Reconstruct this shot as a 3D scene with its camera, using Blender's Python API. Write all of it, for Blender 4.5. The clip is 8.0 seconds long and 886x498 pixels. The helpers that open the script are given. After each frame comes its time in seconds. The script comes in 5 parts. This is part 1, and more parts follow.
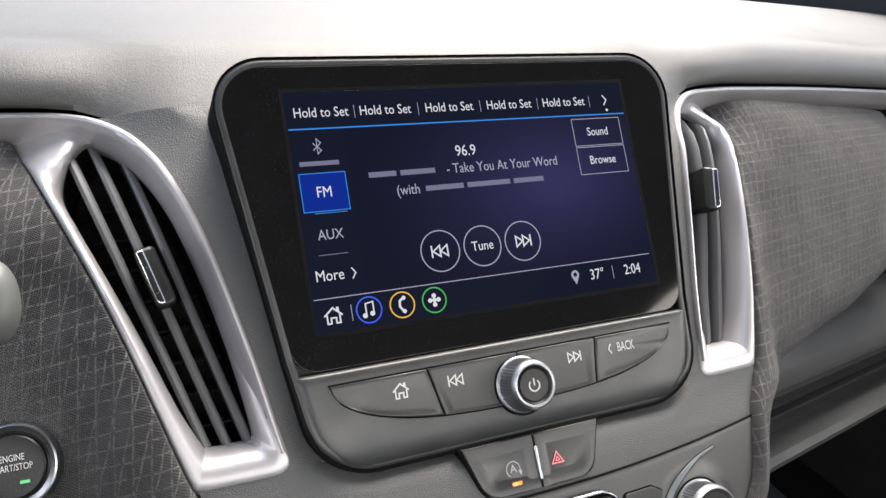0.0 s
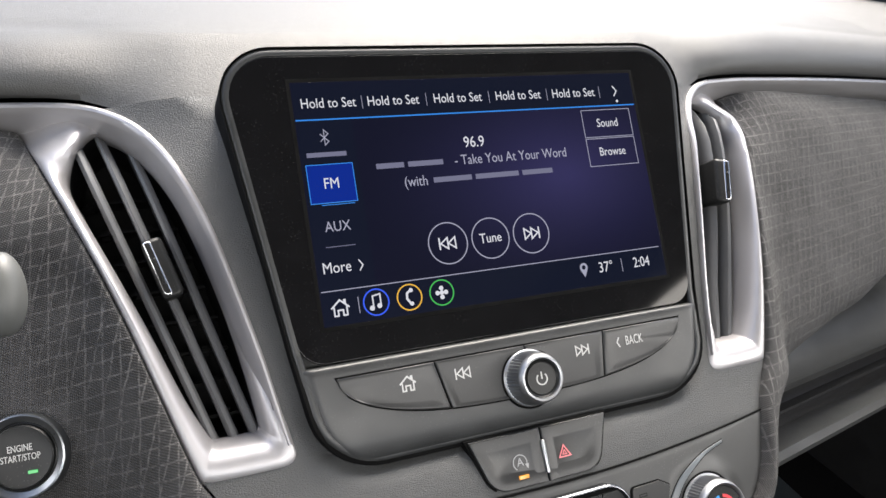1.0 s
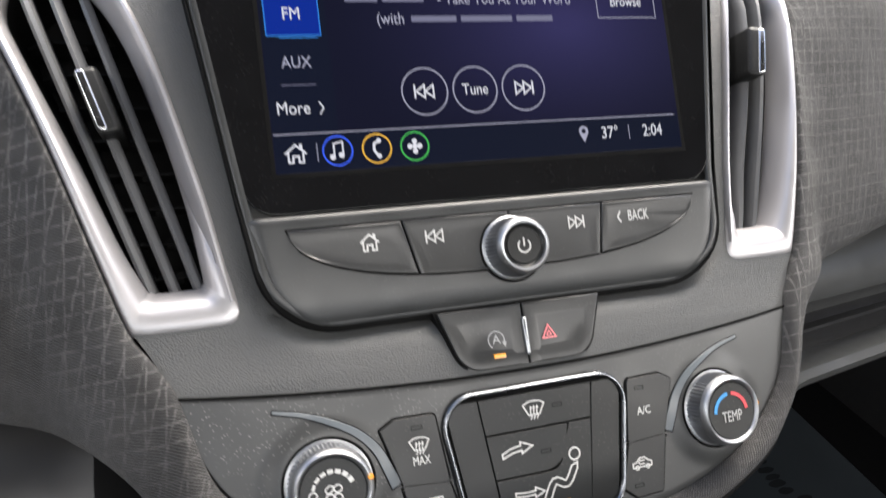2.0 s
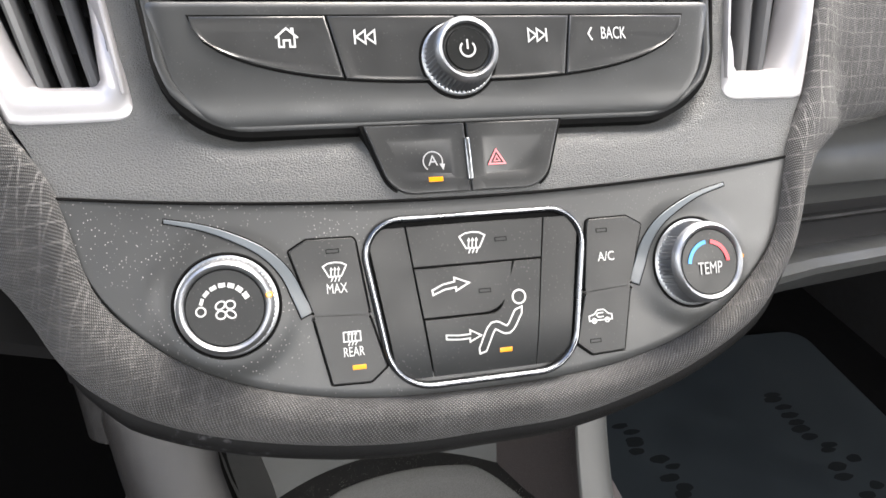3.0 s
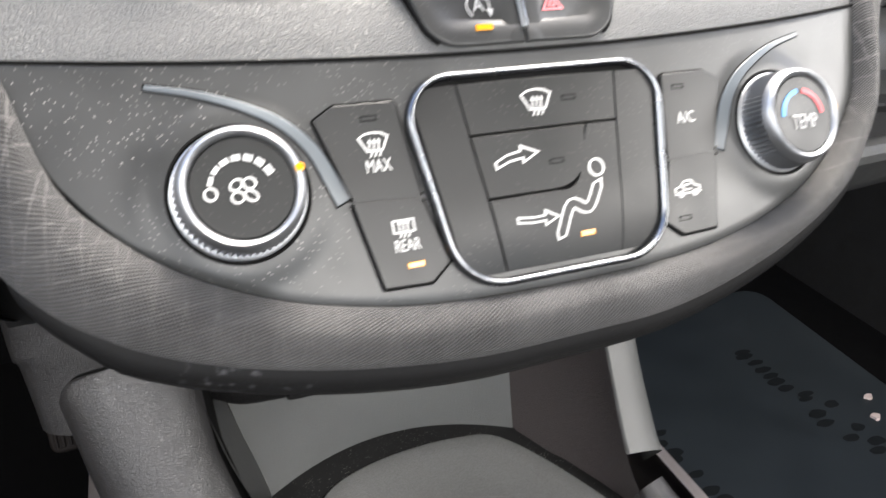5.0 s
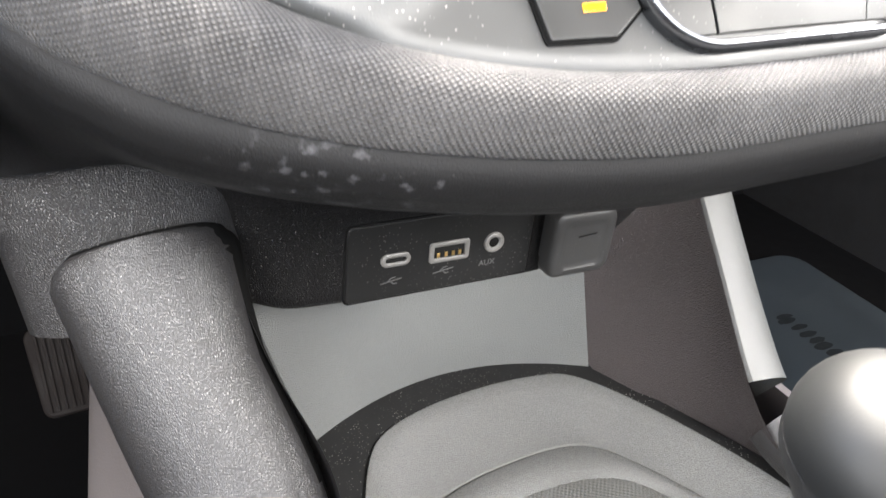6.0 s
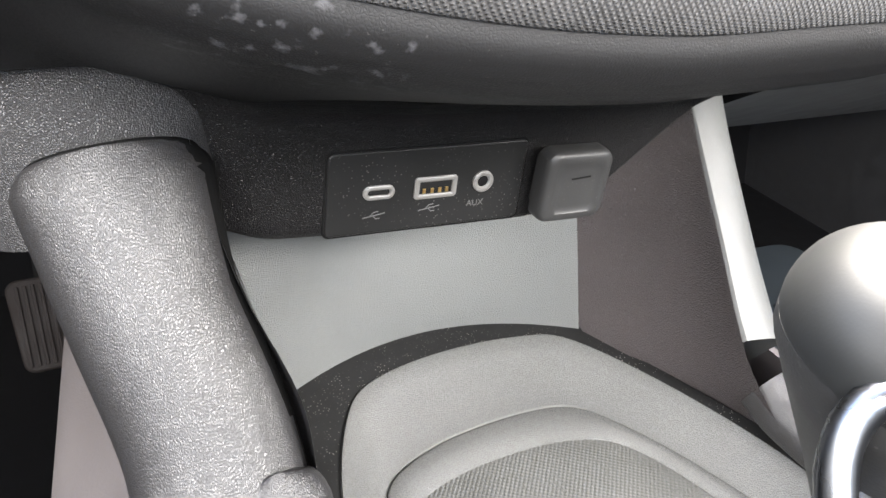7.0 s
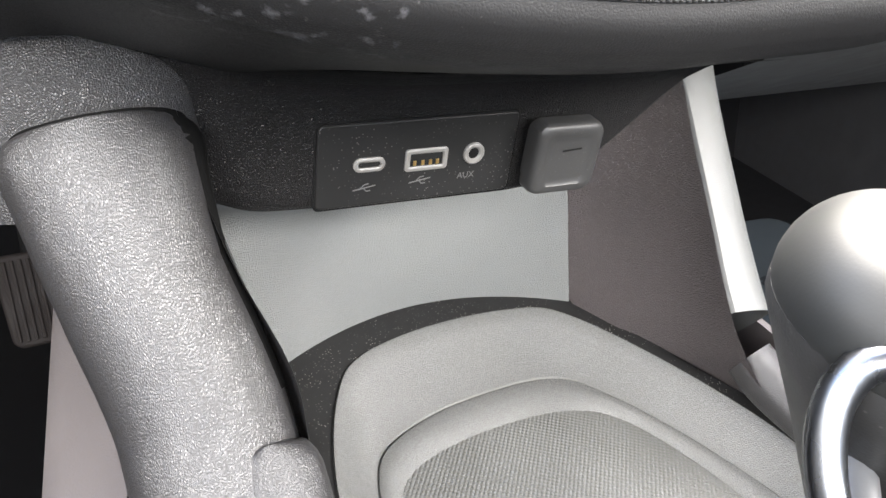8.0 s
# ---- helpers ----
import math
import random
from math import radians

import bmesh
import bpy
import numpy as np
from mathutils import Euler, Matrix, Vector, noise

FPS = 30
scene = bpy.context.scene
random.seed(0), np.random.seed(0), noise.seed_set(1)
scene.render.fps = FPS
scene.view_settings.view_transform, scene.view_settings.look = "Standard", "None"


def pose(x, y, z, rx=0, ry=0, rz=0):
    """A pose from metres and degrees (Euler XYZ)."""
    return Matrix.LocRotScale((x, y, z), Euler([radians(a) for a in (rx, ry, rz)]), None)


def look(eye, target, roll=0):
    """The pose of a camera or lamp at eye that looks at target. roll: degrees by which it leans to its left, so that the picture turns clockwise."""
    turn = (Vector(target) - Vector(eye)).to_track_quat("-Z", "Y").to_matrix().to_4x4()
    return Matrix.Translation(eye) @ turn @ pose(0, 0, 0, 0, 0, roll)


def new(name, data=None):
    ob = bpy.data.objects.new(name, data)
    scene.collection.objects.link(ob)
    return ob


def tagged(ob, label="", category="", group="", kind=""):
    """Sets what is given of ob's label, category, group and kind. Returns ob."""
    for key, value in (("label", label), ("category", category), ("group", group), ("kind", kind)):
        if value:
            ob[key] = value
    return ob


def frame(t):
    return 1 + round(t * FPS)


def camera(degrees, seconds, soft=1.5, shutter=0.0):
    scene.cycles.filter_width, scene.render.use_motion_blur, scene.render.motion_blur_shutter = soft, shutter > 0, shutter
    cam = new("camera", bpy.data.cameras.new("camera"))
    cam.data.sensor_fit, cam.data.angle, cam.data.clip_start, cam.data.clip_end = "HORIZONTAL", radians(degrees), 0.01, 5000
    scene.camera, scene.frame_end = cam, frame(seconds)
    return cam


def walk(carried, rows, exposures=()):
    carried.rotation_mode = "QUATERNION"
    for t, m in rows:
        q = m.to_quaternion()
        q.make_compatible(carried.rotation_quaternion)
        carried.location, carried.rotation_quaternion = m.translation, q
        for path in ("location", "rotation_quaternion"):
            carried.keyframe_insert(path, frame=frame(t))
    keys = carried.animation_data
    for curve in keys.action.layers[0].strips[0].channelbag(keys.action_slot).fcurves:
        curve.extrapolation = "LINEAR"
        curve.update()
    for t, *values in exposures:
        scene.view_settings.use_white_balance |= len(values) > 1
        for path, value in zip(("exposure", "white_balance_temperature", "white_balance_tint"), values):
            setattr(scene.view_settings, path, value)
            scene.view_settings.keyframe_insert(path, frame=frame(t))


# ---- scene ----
# ---- camera ----
cam = camera(63.27, 8.0, soft=1.5, shutter=0.25)
PATH = [
    (0, (-0.14820, -0.28678, 0.90971), (0.00165, 0.04876, 0.75172), 3.03),
    (0.5, (-0.14707, -0.28708, 0.90827), (0.00176, 0.04889, 0.75023), 2.92),
    (1, (-0.14749, -0.28436, 0.91018), (-0.00199, 0.05032, 0.74642), 3.08),
    (1.5, (-0.14422, -0.28535, 0.90599), (-0.00844, 0.05074, 0.73686), 3.06),
    (2, (-0.11150, -0.28083, 0.85652), (0.00792, 0.05317, 0.67164), 3.28),
    (2.2, (-0.09909, -0.27955, 0.83387), (0.01695, 0.05349, 0.64514), 3.56),
    (3.3, (-0.06476, -0.28684, 0.79514), (0.02342, 0.04074, 0.58321), 3.42),
    (3.5, (-0.06458, -0.28668, 0.79615), (0.02213, 0.03933, 0.58122), 3.33),
    (4, (-0.06497, -0.28668, 0.79402), (0.02438, 0.03873, 0.57924), 2.51),
    (4.5, (-0.06928, -0.28245, 0.79170), (0.03411, 0.04286, 0.58317), 1.62),
    (5, (-0.09673, -0.25286, 0.73507), (0.03788, 0.06898, 0.53937), 1.59),
    (5.2, (-0.11495, -0.23777, 0.71998), (0.02874, 0.07988, 0.52390), 1.84),
    (6.3, (-0.11075, -0.20832, 0.65313), (0.02326, 0.11230, 0.45502), 1.25),
    (6.5, (-0.10911, -0.21027, 0.64903), (0.02451, 0.10908, 0.44863), 1.92),
    (7, (-0.10832, -0.21141, 0.64693), (0.02840, 0.10549, 0.44473), 3.07),
    (7.5, (-0.10792, -0.21184, 0.64621), (0.02953, 0.09961, 0.43619), 3.21),
    (8, (-0.10871, -0.21135, 0.64604), (0.03117, 0.09644, 0.43227), 3.50),
]
EXPOSURE = [(0.0, 1.88), (1.0, 1.88), (1.6, 1.88), (2.0, 2.0), (3.3, 2.8), (4.6, 2.82), (5.0, 3.0), (5.6, 3.3), (6.2, 4.36), (8.0, 4.58)]
walk(cam, [(t, look(eye, target, roll)) for t, eye, target, roll in PATH], EXPOSURE)

# ---- light: an overcast winter day through the windows of the car, and an added roof fill ----
world = bpy.data.worlds.new("sky")
world.use_nodes = True
scene.world = world
wn = world.node_tree
sky = wn.nodes.new("ShaderNodeTexSky")
sky.sky_type = "NISHITA"
sky.sun_disc = False
sky.sun_elevation = radians(57)
sky.sun_rotation = radians(38)
sky.dust_density = 4.0
sky.ozone_density = 1.0
wn.links.new(sky.outputs[0], wn.nodes["Background"].inputs[0])
wn.nodes["Background"].inputs[1].default_value = 0.11
sun_data = bpy.data.lights.new("sun", "SUN")
sun_data.energy = 2.3
sun_data.angle = radians(40)
sun_data.color = (1.0, 0.95, 0.86)
sun = new("sun", sun_data)
sun.matrix_world = look((0.34, 0.44, 0.84), (0.0, 0.0, 0.0))

# The roof lamp is added fill; no opening is known above the seats.
for name, size_x, size_y, watts, at, aim in (
        ("left_window_light", 1.2, 0.22, 1.25, (-0.735, -0.60, 1.02), (-0.2, -0.50, 0.45)),
        ("right_window_light", 0.9, 0.24, 1.8, (0.735, -0.62, 1.02), (0.0, -0.30, 0.45)),
        ("rear_window_light", 1.1, 0.36, 0.75, (0.06, -1.80, 1.10), (0.0, -0.7, 0.42)),
        ("roof_fill_light", 0.80, 0.30, 2.4, (0.10, -1.13, 1.235), (0.04, -0.70, 0.45))):
    lamp_data = bpy.data.lights.new(name, "AREA")
    lamp_data.shape, lamp_data.size, lamp_data.size_y, lamp_data.energy = "RECTANGLE", size_x, size_y, watts
    lamp_data.color = (1.0, 0.945, 0.875)
    new(name, lamp_data).matrix_world = look(at, aim)

# ---- materials ----
def nodes_of(name):
    m = bpy.data.materials.new(name)
    m.use_nodes = True
    return m, m.node_tree, m.node_tree.nodes["Principled BSDF"]


def add_node(nt, kind, **values):
    n = nt.nodes.new(kind)
    for key, value in values.items():
        n.inputs[key.replace("_", " ")].default_value = value
    return n


def ramp_node(nt, fac, stops):
    n = nt.nodes.new("ShaderNodeValToRGB")
    nt.links.new(fac, n.inputs[0])
    while len(n.color_ramp.elements) < len(stops):
        n.color_ramp.elements.new(0.5)
    for e, (p, c) in zip(n.color_ramp.elements, stops):
        e.position = p
        e.color = (c, c, c, 1) if not isinstance(c, tuple) else (*c, 1)
    return n.outputs[0]


def mixed(nt, fac, a, b):
    n = nt.nodes.new("ShaderNodeMix")
    n.data_type = "RGBA"
    for value, slot in ((fac, 0), (a, 6), (b, 7)):
        if isinstance(value, (int, float)):
            n.inputs[slot].default_value = value
        elif isinstance(value, tuple):
            n.inputs[slot].default_value = (*value, 1)
        else:
            nt.links.new(value, n.inputs[slot])
    return n.outputs[2]


def plain(name, color, rough=0.4, metal=0.0, vary=0.12, scale=60.0, fine=0.0, fine_scale=2500.0, dust=0.0, spec=0.5, clean_side=False):
    """A moulded or painted surface with mottling, uneven gloss, fine texture and specks of dust."""
    m, nt, b = nodes_of(name)
    co = nt.nodes.new("ShaderNodeTexCoord").outputs["Object"]
    n1 = add_node(nt, "ShaderNodeTexNoise", Scale=scale, Detail=4.0)
    nt.links.new(co, n1.inputs["Vector"])
    low = tuple(c * (1 - vary) for c in color)
    high = tuple(min(1, c * (1 + vary)) for c in color)
    col = mixed(nt, n1.outputs["Fac"], low, high)
    if dust > 0:
        v = add_node(nt, "ShaderNodeTexVoronoi", Scale=780.0, Randomness=1.0)
        nt.links.new(co, v.inputs["Vector"])
        spot = ramp_node(nt, v.outputs["Distance"], ((0.0, 1.0), (0.12, 1.0), (0.2, 0.0)))
        n2 = add_node(nt, "ShaderNodeTexNoise", Scale=45.0, Detail=5.0, Roughness=0.7)
        nt.links.new(co, n2.inputs["Vector"])
        where = ramp_node(nt, n2.outputs["Fac"], ((0.43, 0.0), (0.62, 1.0)))
        mul = nt.nodes.new("ShaderNodeMath")
        mul.operation = "MULTIPLY"
        nt.links.new(spot, mul.inputs[0])
        nt.links.new(where, mul.inputs[1])
        mul2 = nt.nodes.new("ShaderNodeMath")
        mul2.operation = "MULTIPLY"
        nt.links.new(mul.outputs[0], mul2.inputs[0])
        mul2.inputs[1].default_value = dust
        if clean_side:
            sep = nt.nodes.new("ShaderNodeSeparateXYZ")
            nt.links.new(co, sep.inputs[0])
            side = nt.nodes.new("ShaderNodeMapRange")
            nt.links.new(sep.outputs["X"], side.inputs[0])
            side.inputs[1].default_value, side.inputs[2].default_value = -0.075, 0.0
            side.inputs[3].default_value, side.inputs[4].default_value = dust, dust * 0.15
            nt.links.new(side.outputs[0], mul2.inputs[1])
        col = mixed(nt, mul2.outputs[0], col, (0.42, 0.40, 0.38))
    nt.links.new(col, b.inputs["Base Color"])
    b.inputs["Metallic"].default_value = metal
    b.inputs["Specular IOR Level"].default_value = spec
    rr = ramp_node(nt, n1.outputs["Fac"], ((0.3, max(0.02, rough * 0.85)), (0.7, min(1, rough * 1.15))))
    nt.links.new(rr, b.inputs["Roughness"])
    b.inputs["Coat Roughness"].default_value = 0.05
    if fine > 0:
        n3 = add_node(nt, "ShaderNodeTexNoise", Scale=fine_scale, Detail=2.0)
        nt.links.new(co, n3.inputs["Vector"])
        bump = add_node(nt, "ShaderNodeBump", Strength=fine, Distance=0.0002)
        nt.links.new(n3.outputs["Fac"], bump.inputs["Height"])
        nt.links.new(bump.outputs[0], b.inputs["Normal"])
    return m


def grained(name, color, rough=0.5, cell=620.0, depth=0.5, stretch=(1.0, 1.0, 1.0), dust=0.0, vary=0.15, spec=0.5, patch=None):
    """Soft-touch plastic moulded with a leather grain: wrinkled cells, lighter at worn tops."""
    m, nt, b = nodes_of(name)
    tc = nt.nodes.new("ShaderNodeTexCoord")
    mp = nt.nodes.new("ShaderNodeMapping")
    mp.inputs["Scale"].default_value = stretch
    nt.links.new(tc.outputs["Object"], mp.inputs["Vector"])
    warp = add_node(nt, "ShaderNodeTexNoise", Scale=cell * 0.6, Detail=2.0)
    nt.links.new(mp.outputs[0], warp.inputs["Vector"])
    add = nt.nodes.new("ShaderNodeVectorMath")
    add.operation = "MULTIPLY_ADD"
    nt.links.new(warp.outputs["Color"], add.inputs[0])
    add.inputs[1].default_value = (0.55 / cell,) * 3
    nt.links.new(mp.outputs[0], add.inputs[2])
    v = add_node(nt, "ShaderNodeTexVoronoi", Scale=cell, Randomness=1.0)
    v.feature = "DISTANCE_TO_EDGE"
    nt.links.new(add.outputs[0], v.inputs["Vector"])
    height = ramp_node(nt, v.outputs["Distance"], ((0.0, 0.0), (0.10, 0.65), (0.3, 1.0)))
    big = add_node(nt, "ShaderNodeTexNoise", Scale=28.0, Detail=5.0)
    nt.links.new(tc.outputs["Object"], big.inputs["Vector"])
    low = tuple(c * (1 - vary) for c in color)
    high = tuple(c * (1 + vary) for c in color)
    col = mixed(nt, big.outputs["Fac"], low, high)
    if dust > 0:
        n2 = add_node(nt, "ShaderNodeTexNoise", Scale=1500.0, Detail=2.0)
        nt.links.new(tc.outputs["Object"], n2.inputs["Vector"])
        spot = ramp_node(nt, n2.outputs["Fac"], ((0.70, 0.0), (0.76, dust)))
        col = mixed(nt, spot, col, (0.4, 0.39, 0.37))
    if patch:
        at, reach = patch
        gone = nt.nodes.new("ShaderNodeVectorMath")
        gone.operation = "DISTANCE"
        nt.links.new(tc.outputs["Object"], gone.inputs[0])
        gone.inputs[1].default_value = at
        near = nt.nodes.new("ShaderNodeMapRange")
        nt.links.new(gone.outputs["Value"], near.inputs[0])
        near.inputs[1].default_value, near.inputs[2].default_value = reach * 0.3, reach
        near.inputs[3].default_value, near.inputs[4].default_value = 0.17, -0.1
        blot = add_node(nt, "ShaderNodeTexNoise", Scale=330.0, Detail=3.0, Roughness=0.55)
        nt.links.new(tc.outputs["Object"], blot.inputs["Vector"])
        both = nt.nodes.new("ShaderNodeMath")
        nt.links.new(blot.outputs["Fac"], both.inputs[0])
        nt.links.new(near.outputs[0], both.inputs[1])
        col = mixed(nt, ramp_node(nt, both.outputs[0], ((0.73, 0.0), (0.9, 0.42))), col, (0.13, 0.13, 0.14))
    nt.links.new(col, b.inputs["Base Color"])
    rr = ramp_node(nt, height, ((0.0, min(1, rough * 1.2)), (1.0, rough * 0.9)))
    nt.links.new(rr, b.inputs["Roughness"])
    b.inputs["Specular IOR Level"].default_value = spec
    bump = add_node(nt, "ShaderNodeBump", Strength=depth, Distance=0.0004)
    nt.links.new(height, bump.inputs["Height"])
    nt.links.new(bump.outputs[0], b.inputs["Normal"])
    return m


def woven(name, color, thread):
    """Dark woven cloth: a fine weave, an embossed lattice of paler threads and worn patches. UV in metres."""
    m, nt, b = nodes_of(name)
    tc = nt.nodes.new("ShaderNodeTexCoord")
    uv = tc.outputs["UV"]
    weave = []
    for turn in (0.7, -0.9):
        mp = nt.nodes.new("ShaderNodeMapping")
        mp.inputs["Rotation"].default_value = (0, 0, turn)
        nt.links.new(uv, mp.inputs["Vector"])
        w = add_node(nt, "ShaderNodeTexWave", Scale=370.0, Distortion=0.7, Detail=2.0, Detail_Scale=3.0)
        nt.links.new(mp.outputs[0], w.inputs["Vector"])
        weave.append(w.outputs["Fac"])
    fine = nt.nodes.new("ShaderNodeMath")
    fine.operation = "MULTIPLY"
    nt.links.new(weave[0], fine.inputs[0])
    nt.links.new(weave[1], fine.inputs[1])
    lines = []
    planar = tc.outputs["Object"]
    for turn, scale, bend in ((0.10, 46.0, 0.7), (1.47, 50.0, 0.6), (0.30, 46.0, 0.9), (1.47, 50.0, 1.1)):
        mp = nt.nodes.new("ShaderNodeMapping")
        mp.inputs["Rotation"].default_value = (0, 0, turn)
        nt.links.new(planar, mp.inputs["Vector"])
        w = add_node(nt, "ShaderNodeTexWave", Scale=scale, Distortion=bend, Detail=2.0, Detail_Scale=2.4)
        nt.links.new(mp.outputs[0], w.inputs["Vector"])
        lines.append(ramp_node(nt, w.outputs["Fac"], ((0.96, 0.0), (0.997, 1.0))))
    lattice = lines[0]
    for k in (1, 2, 3):
        both = nt.nodes.new("ShaderNodeMath")
        both.operation = "MAXIMUM"
        nt.links.new(lattice, both.inputs[0])
        nt.links.new(lines[k], both.inputs[1])
        lattice = both.outputs[0]
    frayed = add_node(nt, "ShaderNodeTexNoise", Scale=420.0, Detail=3.0)
    nt.links.new(tc.outputs["Object"], frayed.inputs["Vector"])
    broken = ramp_node(nt, frayed.outputs["Fac"], ((0.36, 0.12), (0.6, 1.0)))
    patch = add_node(nt, "ShaderNodeTexNoise", Scale=35.0, Detail=5.0, Roughness=0.65)
    nt.links.new(tc.outputs["Object"], patch.inputs["Vector"])
    worn = ramp_node(nt, patch.outputs["Fac"], ((0.35, 0.0), (0.75, 0.6)))
    sep = nt.nodes.new("ShaderNodeSeparateXYZ")
    nt.links.new(tc.outputs["Object"], sep.inputs[0])
    up = nt.nodes.new("ShaderNodeMapRange")
    nt.links.new(sep.outputs["Y"], up.inputs[0])
    up.inputs[1].default_value, up.inputs[2].default_value = -0.20, -0.10
    up.inputs[3].default_value, up.inputs[4].default_value = 0.10, 1.0
    across = nt.nodes.new("ShaderNodeSeparateXYZ")
    nt.links.new(uv, across.inputs[0])
    # Threads fade outwards on the left: wear, plus dimmer light put into the colour.
    beside = nt.nodes.new("ShaderNodeMapRange")
    nt.links.new(across.outputs["Y"], beside.inputs[0])
    beside.inputs[1].default_value, beside.inputs[2].default_value = 0.012, 0.06
    beside.inputs[3].default_value, beside.inputs[4].default_value = 1.0, 0.12
    facing = nt.nodes.new("ShaderNodeMapRange")
    nt.links.new(sep.outputs["X"], facing.inputs[0])
    facing.inputs[1].default_value, facing.inputs[2].default_value = 0.0, 0.08
    facing.inputs[3].default_value, facing.inputs[4].default_value = 0.0, 0.6
    kept = nt.nodes.new("ShaderNodeMath")
    kept.operation = "MAXIMUM"
    nt.links.new(beside.outputs[0], kept.inputs[0])
    nt.links.new(facing.outputs[0], kept.inputs[1])
    faint_value = lattice
    for factor in (broken, up.outputs[0], kept.outputs[0]):
        faint = nt.nodes.new("ShaderNodeMath")
        faint.operation = "MULTIPLY"
        nt.links.new(faint_value, faint.inputs[0])
        nt.links.new(factor, faint.inputs[1])
        faint_value = faint.outputs[0]
    half = nt.nodes.new("ShaderNodeMath")
    half.operation = "MULTIPLY"
    nt.links.new(faint.outputs[0], half.inputs[0])
    half.inputs[1].default_value = 0.42
    ground = mixed(nt, fine.outputs[0], tuple(c * 0.45 for c in color), tuple(c * 1.9 for c in color))
    ground = mixed(nt, worn, ground, tuple(c * 2.0 for c in color))
    col = mixed(nt, half.outputs[0], ground, thread)
    nt.links.new(col, b.inputs["Base Color"])
    b.inputs["Roughness"].default_value = 0.9
    b.inputs["Specular IOR Level"].default_value = 0.2
    b.inputs["Sheen Weight"].default_value = 0.12
    b.inputs["Sheen Roughness"].default_value = 0.5
    total = nt.nodes.new("ShaderNodeMath")
    total.operation = "MULTIPLY_ADD"
    nt.links.new(faint.outputs[0], total.inputs[0])
    total.inputs[1].default_value = 0.35
    nt.links.new(fine.outputs[0], total.inputs[2])
    bump = add_node(nt, "ShaderNodeBump", Strength=0.9, Distance=0.0006)
    nt.links.new(total.outputs[0], bump.inputs["Height"])
    nt.links.new(bump.outputs[0], b.inputs["Normal"])
    return m


def glowing(name, color, strength=1.0, back=(0.0015, 0.0015, 0.0015)):
    m, nt, b = nodes_of(name)
    b.inputs["Base Color"].default_value = (*back, 1)
    b.inputs["Roughness"].default_value = 0.06
    b.inputs["Emission Color"].default_value = (*color, 1)
    b.inputs["Emission Strength"].default_value = strength
    return m


def screen_picture(name):
    """The lit background of the radio page: deep navy, a little paler about its middle and right."""
    m, nt, b = nodes_of(name)
    tc = nt.nodes.new("ShaderNodeTexCoord")
    mp = nt.nodes.new("ShaderNodeMapping")
    mp.inputs["Location"].default_value = (-0.35, -0.05, 0)
    mp.inputs["Scale"].default_value = (9.0, 15.0, 0)
    nt.links.new(tc.outputs["Object"], mp.inputs["Vector"])
    g = nt.nodes.new("ShaderNodeTexGradient")
    g.gradient_type = "QUADRATIC_SPHERE"
    nt.links.new(mp.outputs[0], g.inputs[0])
    col = ramp_node(nt, g.outputs["Fac"], ((0.0, (0.0035, 0.0040, 0.012)), (0.9, (0.020, 0.018, 0.062))))
    b.inputs["Base Color"].default_value = (0.0015, 0.0015, 0.002, 1)
    b.inputs["Roughness"].default_value = 0.07
    nt.links.new(col, b.inputs["Emission Color"])
    b.inputs["Emission Strength"].default_value = 0.42
    return m


# Same plastic as the fascia, coloured paler for the daylight on the top.
PAD_LIT = grained("grained_pad_lit", (0.078, 0.0775, 0.0755), rough=0.53, cell=760, depth=0.28, stretch=(1.0, 1.6, 1.3), vary=0.08)
FASCIA = grained("grained_fascia", (0.066, 0.0675, 0.068), rough=0.5, cell=900, depth=0.5, stretch=(1.0, 1.35, 1.2), vary=0.04)
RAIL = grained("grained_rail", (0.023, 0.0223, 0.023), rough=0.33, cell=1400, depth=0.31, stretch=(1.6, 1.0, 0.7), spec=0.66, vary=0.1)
# Paler copy of the rail plastic, with the light on the passenger rail put in.
RAIL_LIT = grained("grained_rail_lit", (0.085, 0.087, 0.085), rough=0.42, cell=1300, depth=0.22, vary=0.08)
# One plastic in two tones: the surround as lit, the shroud as shaded.
CHEEK_LIT = grained("grained_surround_lit", (0.021, 0.0204, 0.021), rough=0.36, cell=1500, depth=0.5, dust=0.14, spec=0.5)
SHROUD = grained("grained_shroud", (0.0095, 0.0095, 0.0098), rough=0.5, cell=1700, depth=0.15, spec=0.17, dust=0.08, patch=((-0.090, -0.212, -0.012), 0.045))
LIP = grained("grained_lip", (0.0058, 0.0056, 0.0058), rough=0.42, cell=1400, depth=0.8, dust=0.3, spec=0.15)
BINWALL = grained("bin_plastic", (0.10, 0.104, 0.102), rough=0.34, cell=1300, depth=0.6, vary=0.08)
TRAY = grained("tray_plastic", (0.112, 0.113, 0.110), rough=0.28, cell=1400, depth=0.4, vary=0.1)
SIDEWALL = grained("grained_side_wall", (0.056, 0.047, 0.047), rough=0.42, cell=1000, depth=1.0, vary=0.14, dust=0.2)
PANEL = plain("satin_panel", (0.031, 0.032, 0.032), rough=0.38, fine=0.15, dust=0.65, clean_side=True)
HOUSING = plain("housing_plastic", (0.028, 0.0293, 0.0298), rough=0.38, fine=0.12, dust=0.12)
BUTTON = plain("button_plastic", (0.024, 0.0247, 0.025), rough=0.36, fine=0.1, dust=0.12)
DARKBUTTON = plain("dark_button_plastic", (0.017, 0.0175, 0.0175), rough=0.38, fine=0.1, dust=0.12, spec=0.35)
